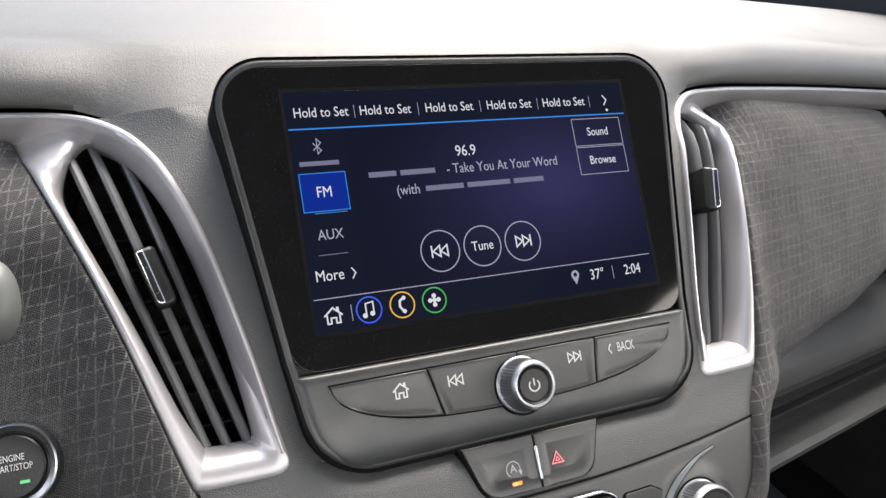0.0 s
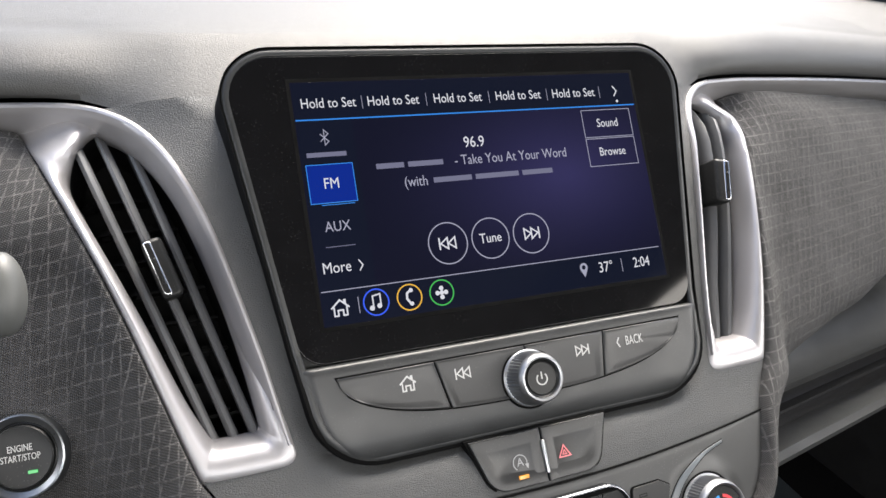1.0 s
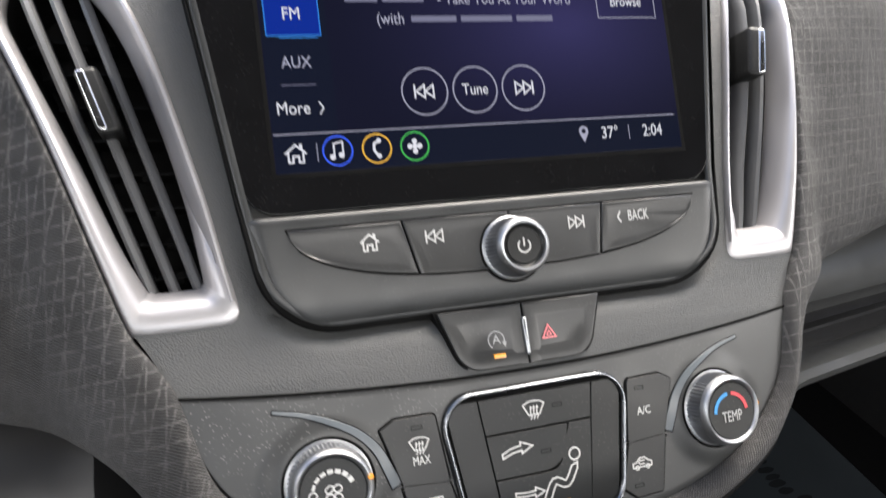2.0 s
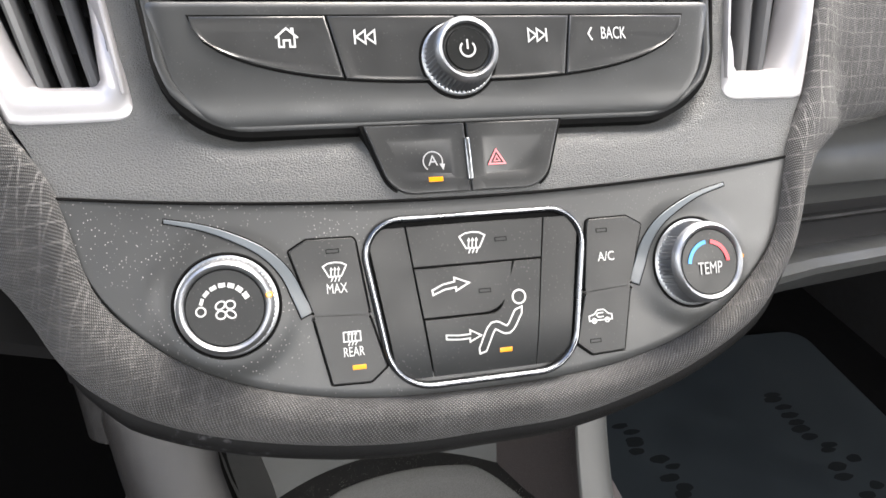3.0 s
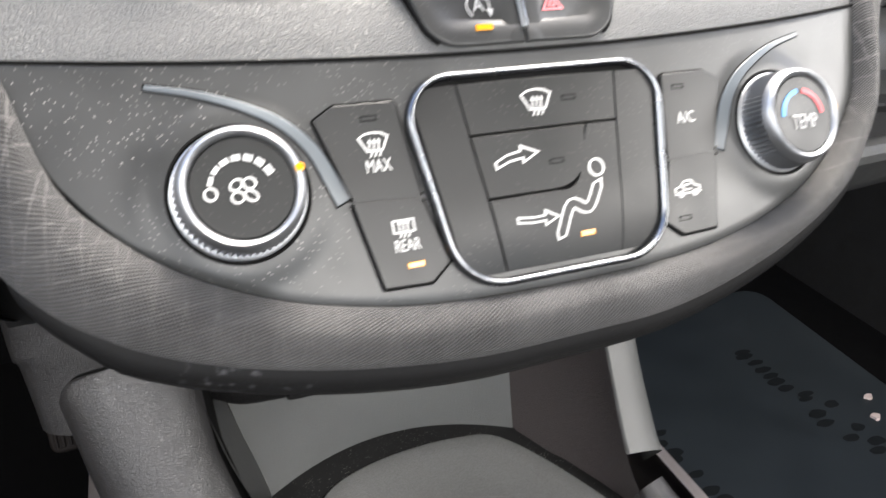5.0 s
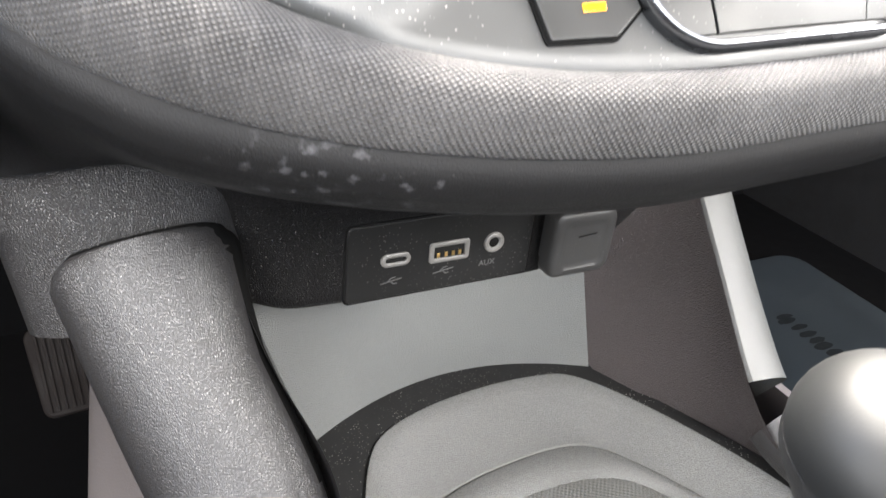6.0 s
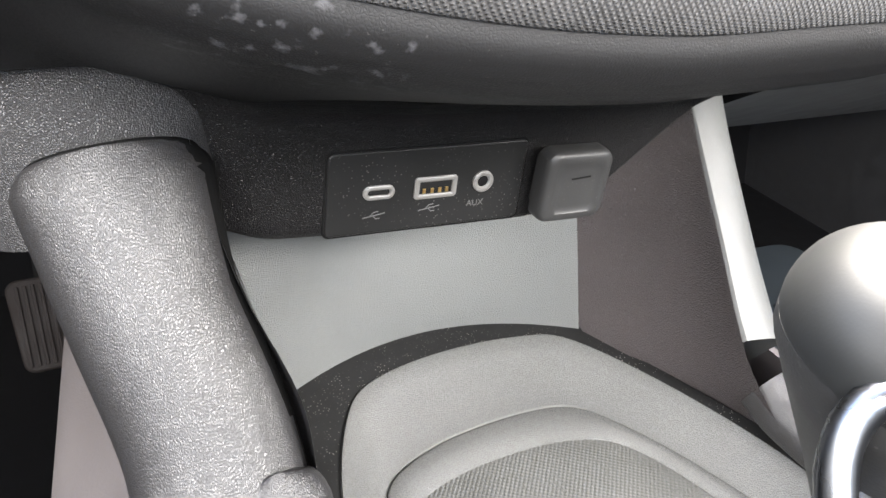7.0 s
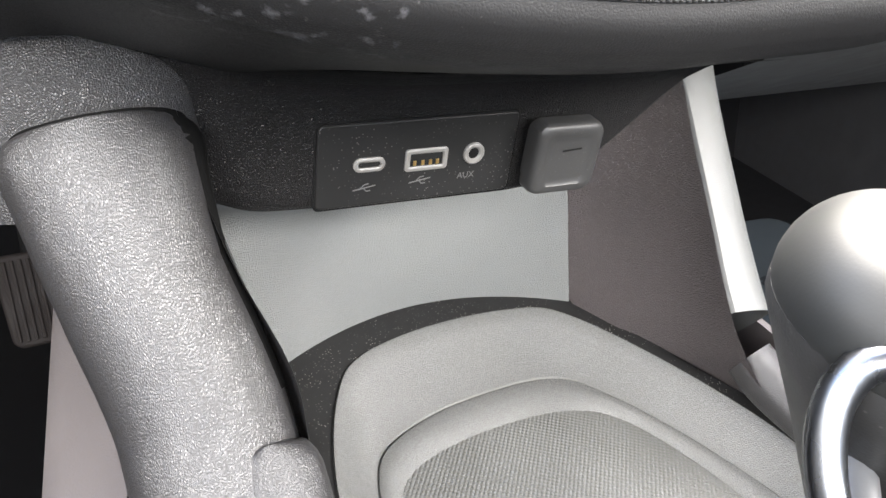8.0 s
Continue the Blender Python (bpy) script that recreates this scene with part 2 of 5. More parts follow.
GLOSSBUTTON = plain("gloss_button_plastic", (0.011, 0.0115, 0.0115), rough=0.36, fine=0.05, dust=0.12, spec=0.3)
SOCKETPLATE = plain("socket_plate_plastic", (0.008, 0.008, 0.008), rough=0.42, fine=0.1, dust=0.2, spec=0.2)
FRAMECHROME = plain("frame_chrome", (0.22, 0.23, 0.245), rough=0.27, metal=1.0, vary=0.04)
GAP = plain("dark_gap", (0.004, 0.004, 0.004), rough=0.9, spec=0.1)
SILVER = plain("silver_paint", (0.43, 0.42, 0.43), rough=0.42, metal=0.6, vary=0.03, fine=0.04)
CHROME = plain("chrome", (0.82, 0.83, 0.85), rough=0.12, metal=1.0, vary=0.02)
SATIN = plain("satin_chrome", (0.40, 0.41, 0.425), rough=0.44, metal=1.0, vary=0.04)
ACCENT = plain("grey_accent", (0.085, 0.097, 0.108), rough=0.32)
SLAT = plain("slat_plastic", (0.11, 0.112, 0.115), rough=0.4, fine=0.1)
CAPRUBBER = plain("cap_rubber", (0.022, 0.022, 0.022), rough=0.42, fine=0.15, dust=0.1, spec=0.3)
STARTRING = plain("dark_chrome", (0.36, 0.375, 0.39), rough=0.3, metal=1.0)
DUCT = plain("duct_black", (0.008, 0.008, 0.009), rough=0.6)
GLASS = plain("black_glass", (0.006, 0.006, 0.0065), rough=0.05, vary=0.3, dust=0.05, spec=0.35)
WHITE = plain("white_print", (0.52, 0.52, 0.51), rough=0.5, vary=0.03)
GREYPRINT = plain("grey_print", (0.40, 0.40, 0.40), rough=0.5, vary=0.03)
REDPRINT = plain("red_print", (0.60, 0.035, 0.05), rough=0.4, vary=0.03)
HAZARDPRINT = plain("hazard_print", (0.75, 0.20, 0.22), rough=0.4, vary=0.03)
BLUEPRINT = plain("blue_print", (0.02, 0.24, 0.58), rough=0.4, vary=0.03)
AMBER = glowing("amber_lamp", (1.0, 0.36, 0.003), 0.17, (0.3, 0.14, 0.01))
GREEN = glowing("green_lamp", (0.04, 0.60, 0.12), 0.25)
CLOTH = woven("dark_cloth", (0.043, 0.0422, 0.0425), (0.31, 0.298, 0.29))
KNEE = plain("knee_plastic", (0.014, 0.014, 0.0145), rough=0.36, fine=0.3)
# Lit tone of the lid; the strip under it has the shaded one.
GLOVE = plain("glove_box_plastic", (0.058, 0.0595, 0.059), rough=0.33, fine=0.25)
STALK = plain("stalk_plastic", (0.09, 0.093, 0.09), rough=0.45, fine=0.2)
CARPET = plain("carpet", (0.004, 0.004, 0.0044), rough=0.95, fine=1.0, fine_scale=900, vary=0.3, spec=0.05)
MAT = plain("floor_film", (0.024, 0.030, 0.036), rough=0.45, vary=0.3, scale=18, spec=0.3)
MATMARK = plain("floor_film_mark", (0.010, 0.0118, 0.0135), rough=0.6, spec=0.15)
RUBBER = plain("dotted_rubber", (0.105, 0.106, 0.101), rough=0.5, vary=0.1)
rub = RUBBER.node_tree
dots = add_node(rub, "ShaderNodeTexVoronoi", Scale=620.0, Randomness=0.0)
turned_co = rub.nodes.new("ShaderNodeMapping")
turned_co.inputs["Rotation"].default_value = (0, 0, 0.62)
rub.links.new(rub.nodes.new("ShaderNodeTexCoord").outputs["Object"], turned_co.inputs["Vector"])
rub.links.new(turned_co.outputs[0], dots.inputs["Vector"])
dot_bump = add_node(rub, "ShaderNodeBump", Strength=0.5, Distance=0.0005)
rub.links.new(ramp_node(rub, dots.outputs["Distance"], ((0.2, 1.0), (0.5, 0.0))), dot_bump.inputs["Height"])
rub.links.new(dot_bump.outputs[0], rub.nodes["Principled BSDF"].inputs["Normal"])
RIMBLACK = plain("rim_black", (0.008, 0.008, 0.008), rough=0.6, dust=0.9)
PORTMETAL = plain("port_metal", (0.16, 0.155, 0.14), rough=0.35, metal=0.9)
PORTRING = plain("port_ring", (0.115, 0.112, 0.106), rough=0.35)
SOCKETPRINT = plain("socket_print", (0.06, 0.06, 0.06), rough=0.5, vary=0.03)
GOLD = plain("gold_contact", (0.75, 0.52, 0.2), rough=0.3, metal=1.0)
CRUMB = plain("pale_crumb", (0.62, 0.52, 0.50), rough=0.7)
PEDAL = plain("pedal_rubber", (0.010, 0.0078, 0.0072), rough=0.75, vary=0.2, spec=0.2)
TUNNEL = plain("tunnel_trim", (0.11, 0.098, 0.098), rough=0.8, fine=0.6, fine_scale=1200)
KNOBGREY = plain("shift_knob_leather", (0.0125, 0.0132, 0.013), rough=0.55, fine=0.05, vary=0.05, spec=0.35)
HEADLINER = plain("headliner", (0.045, 0.044, 0.043), rough=0.9)
DOORTRIM = plain("door_trim", (0.022, 0.022, 0.023), rough=0.6)
OUTSIDE = plain("unseen_ground", (0.16, 0.16, 0.165), rough=0.9, scale=0.4, vary=0.4)
SC_BACK = screen_picture("radio_page")
SC_BAR = glowing("screen_bar", (0.004, 0.006, 0.016), 0.35)
SC_WHITE = glowing("screen_white", (0.75, 0.75, 0.82), 0.26)
SC_GREY = glowing("screen_grey", (0.42, 0.42, 0.54), 0.24)
SC_DIM = glowing("screen_dim", (0.16, 0.16, 0.24), 0.3)
SC_LINE = glowing("screen_blue_line", (0.03, 0.20, 0.62), 0.35)
SC_BLUE = glowing("screen_blue", (0.003, 0.024, 0.28), 0.26)
SC_AMBER = glowing("screen_amber", (0.75, 0.42, 0.06), 0.3)
SC_GREEN = glowing("screen_green", (0.06, 0.42, 0.09), 0.3)
SC_INDIGO = glowing("screen_indigo", (0.04, 0.10, 0.72), 0.35)

# ---- mesh helpers (millimetres; part() turns them into metres) ----
TILT = radians(32)
STACK = Matrix(((1, 0, 0, 0), (0, math.sin(TILT), -math.cos(TILT), 0), (0, math.cos(TILT), math.sin(TILT), 0.80), (0, 0, 0, 1)))


def in_world(u, v, w):
    return STACK @ Vector((u * 0.001, v * 0.001, w * 0.001))


def part(name, bm, material, parent=None, label="", smooth=38, metres=False):
    if not metres:
        bmesh.ops.scale(bm, vec=(0.001,) * 3, verts=bm.verts)
    bmesh.ops.recalc_face_normals(bm, faces=bm.faces)
    me = bpy.data.meshes.new(name)
    bm.to_mesh(me)
    bm.free()
    for f in me.polygons:
        f.use_smooth = True
    me.set_sharp_from_angle(angle=radians(smooth))
    me.materials.append(material)
    ob = new(name, me)
    if parent:
        ob.parent = parent
    if label:
        ob["label"] = label
    return ob


def thing(name, label, category, m=None, kind="", group=""):
    ob = new(name)
    ob.empty_display_size = 0.01
    ob.matrix_basis = m if m is not None else STACK
    return tagged(ob, label, category, group, kind)


def fillet(corners, n=6):
    """A closed outline from corners (x, y, radius)."""
    out = []
    k = len(corners)
    for i in range(k):
        x, y, *r = corners[i]
        p, a, b = Vector((x, y)), Vector(corners[i - 1][:2]), Vector(corners[(i + 1) % k][:2])
        if not r or r[0] <= 0:
            out.append((x, y))
            continue
        da, db = (a - p).normalized(), (b - p).normalized()
        half = math.acos(max(-1, min(1, da.dot(db)))) / 2
        d = min(r[0] / math.tan(half), (a - p).length * 0.49, (b - p).length * 0.49)
        rad = d * math.tan(half)
        c = p + (da + db).normalized() * (rad / math.sin(half))
        s, e = p + da * d - c, p + db * d - c
        a0, a1 = math.atan2(s.y, s.x), math.atan2(e.y, e.x)
        turn = (a1 - a0 + math.pi) % (2 * math.pi) - math.pi
        for j in range(n + 1):
            a2 = a0 + turn * j / n
            out.append((c.x + rad * math.cos(a2), c.y + rad * math.sin(a2)))
    return out


def circle(x, y, r, n=48, a0=0.0):
    return [(x + r * math.cos(a0 + 2 * math.pi * i / n), y + r * math.sin(a0 + 2 * math.pi * i / n)) for i in range(n)]


def mirror(pts):
    return [(-p[0], *p[1:]) for p in reversed(pts)]


def ccw(pts):
    area = sum(a[0] * b[1] - b[0] * a[1] for a, b in zip(pts, pts[1:] + pts[:1]))
    return list(pts) if area > 0 else list(reversed(pts))


def inset(pts, d):
    """The outline pulled inwards by d (counter-clockwise outline)."""
    out = []
    k = len(pts)
    for i in range(k):
        p, a, b = Vector(pts[i][:2]), Vector(pts[i - 1][:2]), Vector(pts[(i + 1) % k][:2])
        e1, e2 = p - a, b - p
        if e1.length < 1e-6:
            e1 = e2
        if e2.length < 1e-6:
            e2 = e1
        n1, n2 = Vector((-e1.y, e1.x)).normalized(), Vector((-e2.y, e2.x)).normalized()
        n = (n1 + n2)
        n = n.normalized() if n.length > 1e-6 else n1
        out.append(tuple(p + n * d / max(0.5, n.dot(n1))))
    return out


def loft(rings, closed=True, cap0=False, cap1=False, bm=None, uvs=None):
    bm = bm or bmesh.new()
    rows = [[bm.verts.new(p) for p in ring] for ring in rings]
    layer = bm.loops.layers.uv.verify() if uvs else None
    for i in range(len(rows) - 1):
        a, b = rows[i], rows[i + 1]
        for j in range(len(a) if closed else len(a) - 1):
            k = (j + 1) % len(a)
            f = bm.faces.new((a[j], a[k], b[k], b[j]))
            if uvs:
                for lp, (r, c) in zip(f.loops, ((i, j), (i, k), (i + 1, k), (i + 1, j))):
                    lp[layer].uv = uvs[r][c]
    if cap0:
        bm.faces.new(rows[0])
    if cap1:
        bm.faces.new(rows[-1])
    return bm


def plate(outline, w0, w1, bevel=0.5, bm=None, dish=()):
    """A slab with a rounded front edge; dish: further (inset, height) steps on its face."""
    o = ccw(outline)
    steps = [(0, w0), (0, w1 - bevel)]
    steps += [(bevel * (1 - math.cos(a)), w1 - bevel + bevel * math.sin(a)) for a in (0.5, 1.0, math.pi / 2)]
    steps += [(bevel * 1.25, w1)] + list(dish)
    rings = [[(x, y, w) for x, y in (inset(o, d) if d else o)] for d, w in steps]
    return loft(rings, cap0=True, cap1=True, bm=bm)


def frame_ring(outer, inner, w0, w1, bulge=0.5, bm=None, steps=5):
    """A rounded frame between two outlines of equal counts."""
    rings = [[(x, y, w0) for x, y in outer]]
    for i in range(steps + 1):
        f = i / steps
        h = w1 - bulge + bulge * math.sin(math.pi * min(1, max(0, f * 0.9 + 0.05)))
        rings.append([(a[0] + (b[0] - a[0]) * f, a[1] + (b[1] - a[1]) * f, h) for a, b in zip(outer, inner)])
    rings.append([(x, y, w0) for x, y in inner])
    return loft(rings, bm=bm)


def turned(profile, x=0.0, y=0.0, n=64, bm=None, ridge=0.0):
    """A body of revolution from (radius, height) pairs; ridge: depth of fine knurling on alternate columns."""
    rings = []
    for r, w, *kn in profile:
        d = ridge if kn and kn[0] else 0.0
        rings.append([(x + (r - d * (i % 2)) * math.cos(2 * math.pi * i / n), y + (r - d * (i % 2)) * math.sin(2 * math.pi * i / n), w) for i in range(n)])
    return loft(rings, cap0=True, cap1=True, bm=bm)


def ribbon(pts, width, w, thick=0.12, closed=False, bm=None):
    """A printed stroke along a line."""
    bm = bm or bmesh.new()
    k = len(pts)
    left, right = [], []
    for i in range(k):
        p = Vector(pts[i])
        a = Vector(pts[i - 1]) if (i or closed) else p
        b = Vector(pts[(i + 1) % k]) if (i < k - 1 or closed) else p
        e1, e2 = (p - a), (b - p)
        e1 = e1.normalized() if e1.length > 1e-6 else e2.normalized()
        e2 = e2.normalized() if e2.length > 1e-6 else e1
        t = (e1 + e2)
        t = t.normalized() if t.length > 1e-6 else e1
        n = Vector((-t.y, t.x))
        d = width / 2 / max(0.45, n.dot(Vector((-e1.y, e1.x))))
        left.append(p + n * d)
        right.append(p - n * d)
    rings = [[(q.x, q.y, h) for q in side] for side, h in ((left, w - thick), (left, w), (right, w), (right, w - thick))]
    if closed:
        loft(rings, closed=True, bm=bm)
    else:
        loft(rings, closed=False, bm=bm)
    return bm


def fill(pts, w, thick=0.12, bm=None):
    o = ccw(pts)
    return loft([[(x, y, w - thick) for x, y in o], [(x, y, w) for x, y in o]], cap1=True, bm=bm)


def moved(pts, dx, dy, s=1.0):
    return [(x * s + dx, y * s + dy) for x, y in pts]


def letters(body, size, x, y, w, thick=0.1, squeeze=1.0, shear=0.0):
    cu = bpy.data.curves.new("lettering", "FONT")
    cu.body, cu.size, cu.align_x, cu.align_y, cu.extrude, cu.resolution_u = body, size, "CENTER", "CENTER", thick / 2, 3
    ob = bpy.data.objects.new("lettering", cu)
    scene.collection.objects.link(ob)
    me = bpy.data.meshes.new_from_object(ob.evaluated_get(bpy.context.evaluated_depsgraph_get()))
    bpy.data.objects.remove(ob)
    bm = bmesh.new()
    bm.from_mesh(me)
    bpy.data.meshes.remove(me)
    for v in bm.verts:
        v.co = (v.co.x * squeeze + v.co.y * shear + x, v.co.y + y, v.co.z + w)
    return bm


def spline(pts, n=8, closed=False):
    """A smooth line through points of any dimension."""
    k = len(pts)
    v = [Vector(p) for p in pts]
    out = []
    for i in range(k if closed else k - 1):
        p1, p2 = v[i], v[(i + 1) % k]
        p0 = v[i - 1] if (i or closed) else p1 * 2 - p2
        p3 = v[(i + 2) % k] if (i < k - 2 or closed) else p2 * 2 - p1
        for j in range(n):
            t = j / n
            out.append(tuple(0.5 * (2 * p1 + (p2 - p0) * t + (2 * p0 - 5 * p1 + 4 * p2 - p3) * t * t + (3 * p1 - p0 - 3 * p2 + p3) * t ** 3)))
    if not closed:
        out.append(tuple(v[-1]))
    return out


def interp(x, xs, ys):
    return float(np.interp(x, xs, ys))


def tube(path, radius, n=10, bm=None, flat=1.0):
    """A round bar along a line in space."""
    pts = [Vector(p) for p in path]
    rings = []
    for i, p in enumerate(pts):
        t = (pts[min(i + 1, len(pts) - 1)] - pts[max(i - 1, 0)]).normalized()
        a = t.cross(Vector((0, 0, 1)))
        a = a.normalized() if a.length > 1e-4 else Vector((1, 0, 0))
        b = a.cross(t).normalized()
        r = radius[i] if isinstance(radius, (list, tuple)) else radius
        rings.append([tuple(p + a * r * math.cos(2 * math.pi * j / n) + b * r * flat * math.sin(2 * math.pi * j / n)) for j in range(n)])
    return loft(rings, cap0=True, cap1=True, bm=bm)


def diced(bm, step=4.0):
    """Cuts large faces into small ones, so that they can follow a curve."""
    for axis in (0, 1):
        lo, hi = min(p.co[axis] for p in bm.verts), max(p.co[axis] for p in bm.verts)
        for k in range(1, int((hi - lo) / step) + 1):
            at, n = [0, 0, 0], [0, 0, 0]
            at[axis], n[axis] = lo + k * step, 1
            bmesh.ops.bisect_plane(bm, geom=bm.verts[:] + bm.edges[:] + bm.faces[:], plane_co=at, plane_no=n)
    return bm


def slab(corners, n, thick):
    """A flat board from corners in metres, thickened along n."""
    d = Vector(n).normalized() * thick
    return loft([corners, [tuple(Vector(c) + d) for c in corners]], cap0=True, cap1=True)


# ---- the shell of the car ----
def wall(name, corners, n, thick, material, label, category="wall"):
    return tagged(part(name, slab(corners, n, thick), material, metres=True), label, category, kind="structure")


# Unseen ground, added so that daylight bounces in through the windows.
wall("ground", [(-400, -400, -0.35), (400, -400, -0.35), (400, 400, -0.35), (-400, 400, -0.35)], (0, 0, -1), 0.2, OUTSIDE, "plain grey ground round the car, unseen", "ground")
wall("floor", [(-0.8, -2.0, 0.15), (0.8, -2.0, 0.15), (0.8, 0.75, 0.15), (-0.8, 0.75, 0.15)], (0, 0, -1), 0.05, CARPET, "dark carpeted floor of the car", "floor")
wall("wall_front", [(-0.8, 0.62, 0.15), (0.8, 0.62, 0.15), (0.8, 0.74, 0.86), (-0.8, 0.74, 0.86)], (0, 1, 0), 0.05, CARPET, "dark bulkhead behind the footwell")
wall("wall_left", [(-0.80, -2.0, 0.15), (-0.80, 0.75, 0.15), (-0.76, 0.75, 0.90), (-0.76, -2.0, 0.90)], (-1, 0, 0), 0.05, DOORTRIM, "dark door trim below the side windows")
wall("wall_right", [(0.80, -2.0, 0.15), (0.80, 0.75, 0.15), (0.76, 0.75, 0.90), (0.76, -2.0, 0.90)], (1, 0, 0), 0.05, DOORTRIM, "dark door trim below the side windows")
wall("wall_rear", [(-0.8, -2.0, 0.15), (0.8, -2.0, 0.15), (0.8, -2.0, 0.98), (-0.8, -2.0, 0.98)], (0, -1, 0), 0.05, DOORTRIM, "dark rear wall of the cabin")
# Unseen roof, dark and reaching forward to keep the glass and gear knob dim.
wall("ceiling", [(-0.74, -0.97, 1.24), (0.74, -0.97, 1.24), (0.74, -0.20, 1.25), (0.25, -0.12, 1.25), (-0.25, -0.12, 1.25), (-0.74, -0.20, 1.25)], (0, 0, 1), 0.05, HEADLINER, "plain dark headliner of the car, unseen", "ceiling")
# Unseen trim set low over the windows to cut reflections in the glass.
for side, name in ((-1, "wall_left_upper"), (1, "wall_right_upper")):
    wall(name, [(side * 0.76, -1.75, 1.13), (side * 0.76, -0.06, 1.13), (side * 0.74, -0.24, 1.25), (side * 0.74, -1.75, 1.25)], (side, 0, 0), 0.04, HEADLINER, "unseen grey trim low above the side windows")
    wall(name.replace("upper", "post"), [(side * 0.77, -1.0, 0.88), (side * 0.77, -0.88, 0.88), (side * 0.76, -0.88, 1.14), (side * 0.76, -1.0, 1.14)], (side, 0, 0), 0.05, HEADLINER, "grey post between the side windows")


for side, name in ((-1, "wall_left"), (1, "wall_right")):
    wall(name + "_pillar_front", [(side * 0.77, 0.70, 0.84), (side * 0.77, 0.62, 0.84), (side * 0.74, -0.28, 1.22), (side * 0.74, -0.20, 1.25)], (side, 0, 0), 0.05, HEADLINER, "dark pillar beside the windscreen")
    wall(name + "_pillar_rear", [(side * 0.77, -2.0, 0.88), (side * 0.77, -1.75, 0.88), (side * 0.74, -1.5, 1.22), (side * 0.74, -1.75, 1.25)], (side, 0, 0), 0.05, HEADLINER, "dark pillar beside the rear window")
# The unseen opening ahead of it is left for the roof fill.
wall("ceiling_rear", [(-0.74, -1.75, 1.235), (0.74, -1.75, 1.235), (0.74, -1.40, 1.24), (-0.74, -1.40, 1.24)], (0, 0, 1), 0.05, HEADLINER, "plain dark headliner behind the added roof opening", "ceiling")


# ---- dashboard ----
def bow(u, v):
    """How far the stack swells towards the seats."""
    f = min(1.0, max(0.0, (-60 - v) / 80))
    return 6.5 * f * f * (3 - 2 * f) * (1 - 0.9 * min(1.2, abs(u) / 130) ** 2)


def wane(u):
    """How far the dashboard draws back on either side of the stack."""
    d = max(0.0, abs(u) - 140)
    return -0.0125 * d * d if d < 42 else -22.05 - 0.28 * (d - 42)


def ease(f):
    f = min(1.0, max(0.0, f))
    return f * f * (3 - 2 * f)


def tuck(u, v):
    """The upper outer corner of each vent curls back behind the trim band, and so does the top of the cloth."""
    return -17.0 * math.exp(-((abs(u) - 198) / 15) ** 2) * ease((v - 8) / 38) - 14.0 * ease((v - 36) / 20) * ease((abs(u) - 165) / 20)


# the line of the trim band (across, up, out), from the foot of a vent over its top and outwards
BAND = [(107, -97, -3.6), (112.2, -66, -5), (115, -52, -6), (121, -25, -8), (127, -1, -11), (134, 19, -16), (141, 35, -24), (151, 49, -32), (164, 58.5, -39), (176, 63, -43.5), (190, 65, -46), (210, 66.5, -49), (235, 68, -54.5), (290, 71.5, -68), (356, 75, -84.5), (480, 81, -117)]
BAND_U, BAND_V, BAND_W = zip(*BAND)


def depth(u, v):
    """How far a vent lies back: it follows the band at its inner side and the cloth at its outer side."""
    a = abs(u)
    inner = interp(v, BAND_V, BAND_W) + 3.6 - 6.0 * ease((v + 88) / 30)
    near, far = interp(v, BAND_V[:11], BAND_U[:11]), interp(v, (-103, -72, -42, -14, 14, 36, 57, 68), (144, 153.5, 162.5, 172, 183, 192, 202, 212))
    f = ease((a - near) / max(8.0, far - near))
    inner -= 4.0 * ease((v - 24) / 20)
    return inner * (1 - f) + (wane(u) + tuck(u, v)) * f - 2.0 * ease((v - 36) / 12) * (1 - ease((a - 179) / 15))


def fascia_w(v, u=0.0):
    """How deep the fascia lies; between the band and the screen it keeps the depth of the band beside it."""
    v -= 0.6 * ease(v / 30) * min(30.0, max(0.0, interp(v, BAND_V[:11], BAND_U[:11]) - abs(u)))
    return interp(v, (-140, -128, -115, -97, -66, -52, -25, -1, 19, 35, 49, 60), (-0.8, -1.2, -3.0, -4.2, -5.6, -6.6, -8.6, -11.6, -16.6, -24.6, -32.6, -40.5))


def bowed(bm):
    for p in bm.verts:
        p.co.z += bow(p.co.x, p.co.y)
    return bm


def hvac_top(u):
    return -137.0 + 8.0 * (abs(u) / 129) ** 2


def hvac_low(u):
    return -129.0 - 72.5 * max(0.0, 1 - (min(129, abs(u)) / 129) ** 2.8) ** 0.52


dash = thing("dashboard", "dark grey car dashboard with grained plastic and woven cloth panels", "dashboard")

# the padded top, rolled over its front edge
back = STACK.inverted()
US = [-740 + 1480 * i / 120 for i in range(121)]
ROLL = spline([(0.0, 0.0), (-0.0035, 0.10), (-0.0045, 0.28), (-0.002, 0.50), (0.004, 0.70), (0.013, 0.87), (0.026, 0.97), (0.04, 1.0)], 3)
TAIL = spline([(0.097, 0.8600), (0.125, 0.8635), (0.2, 0.868), (0.35, 0.870), (0.5, 0.866), (0.62, 0.858), (0.73, 0.845)], 4)
SLOPE = spline([(0.0, 0.0), (0.006, 0.17), (0.0125, 0.345), (0.0185, 0.505), (0.0245, 0.66), (0.030, 0.80), (0.035, 0.91), (0.04, 1.0)], 3)
columns = []
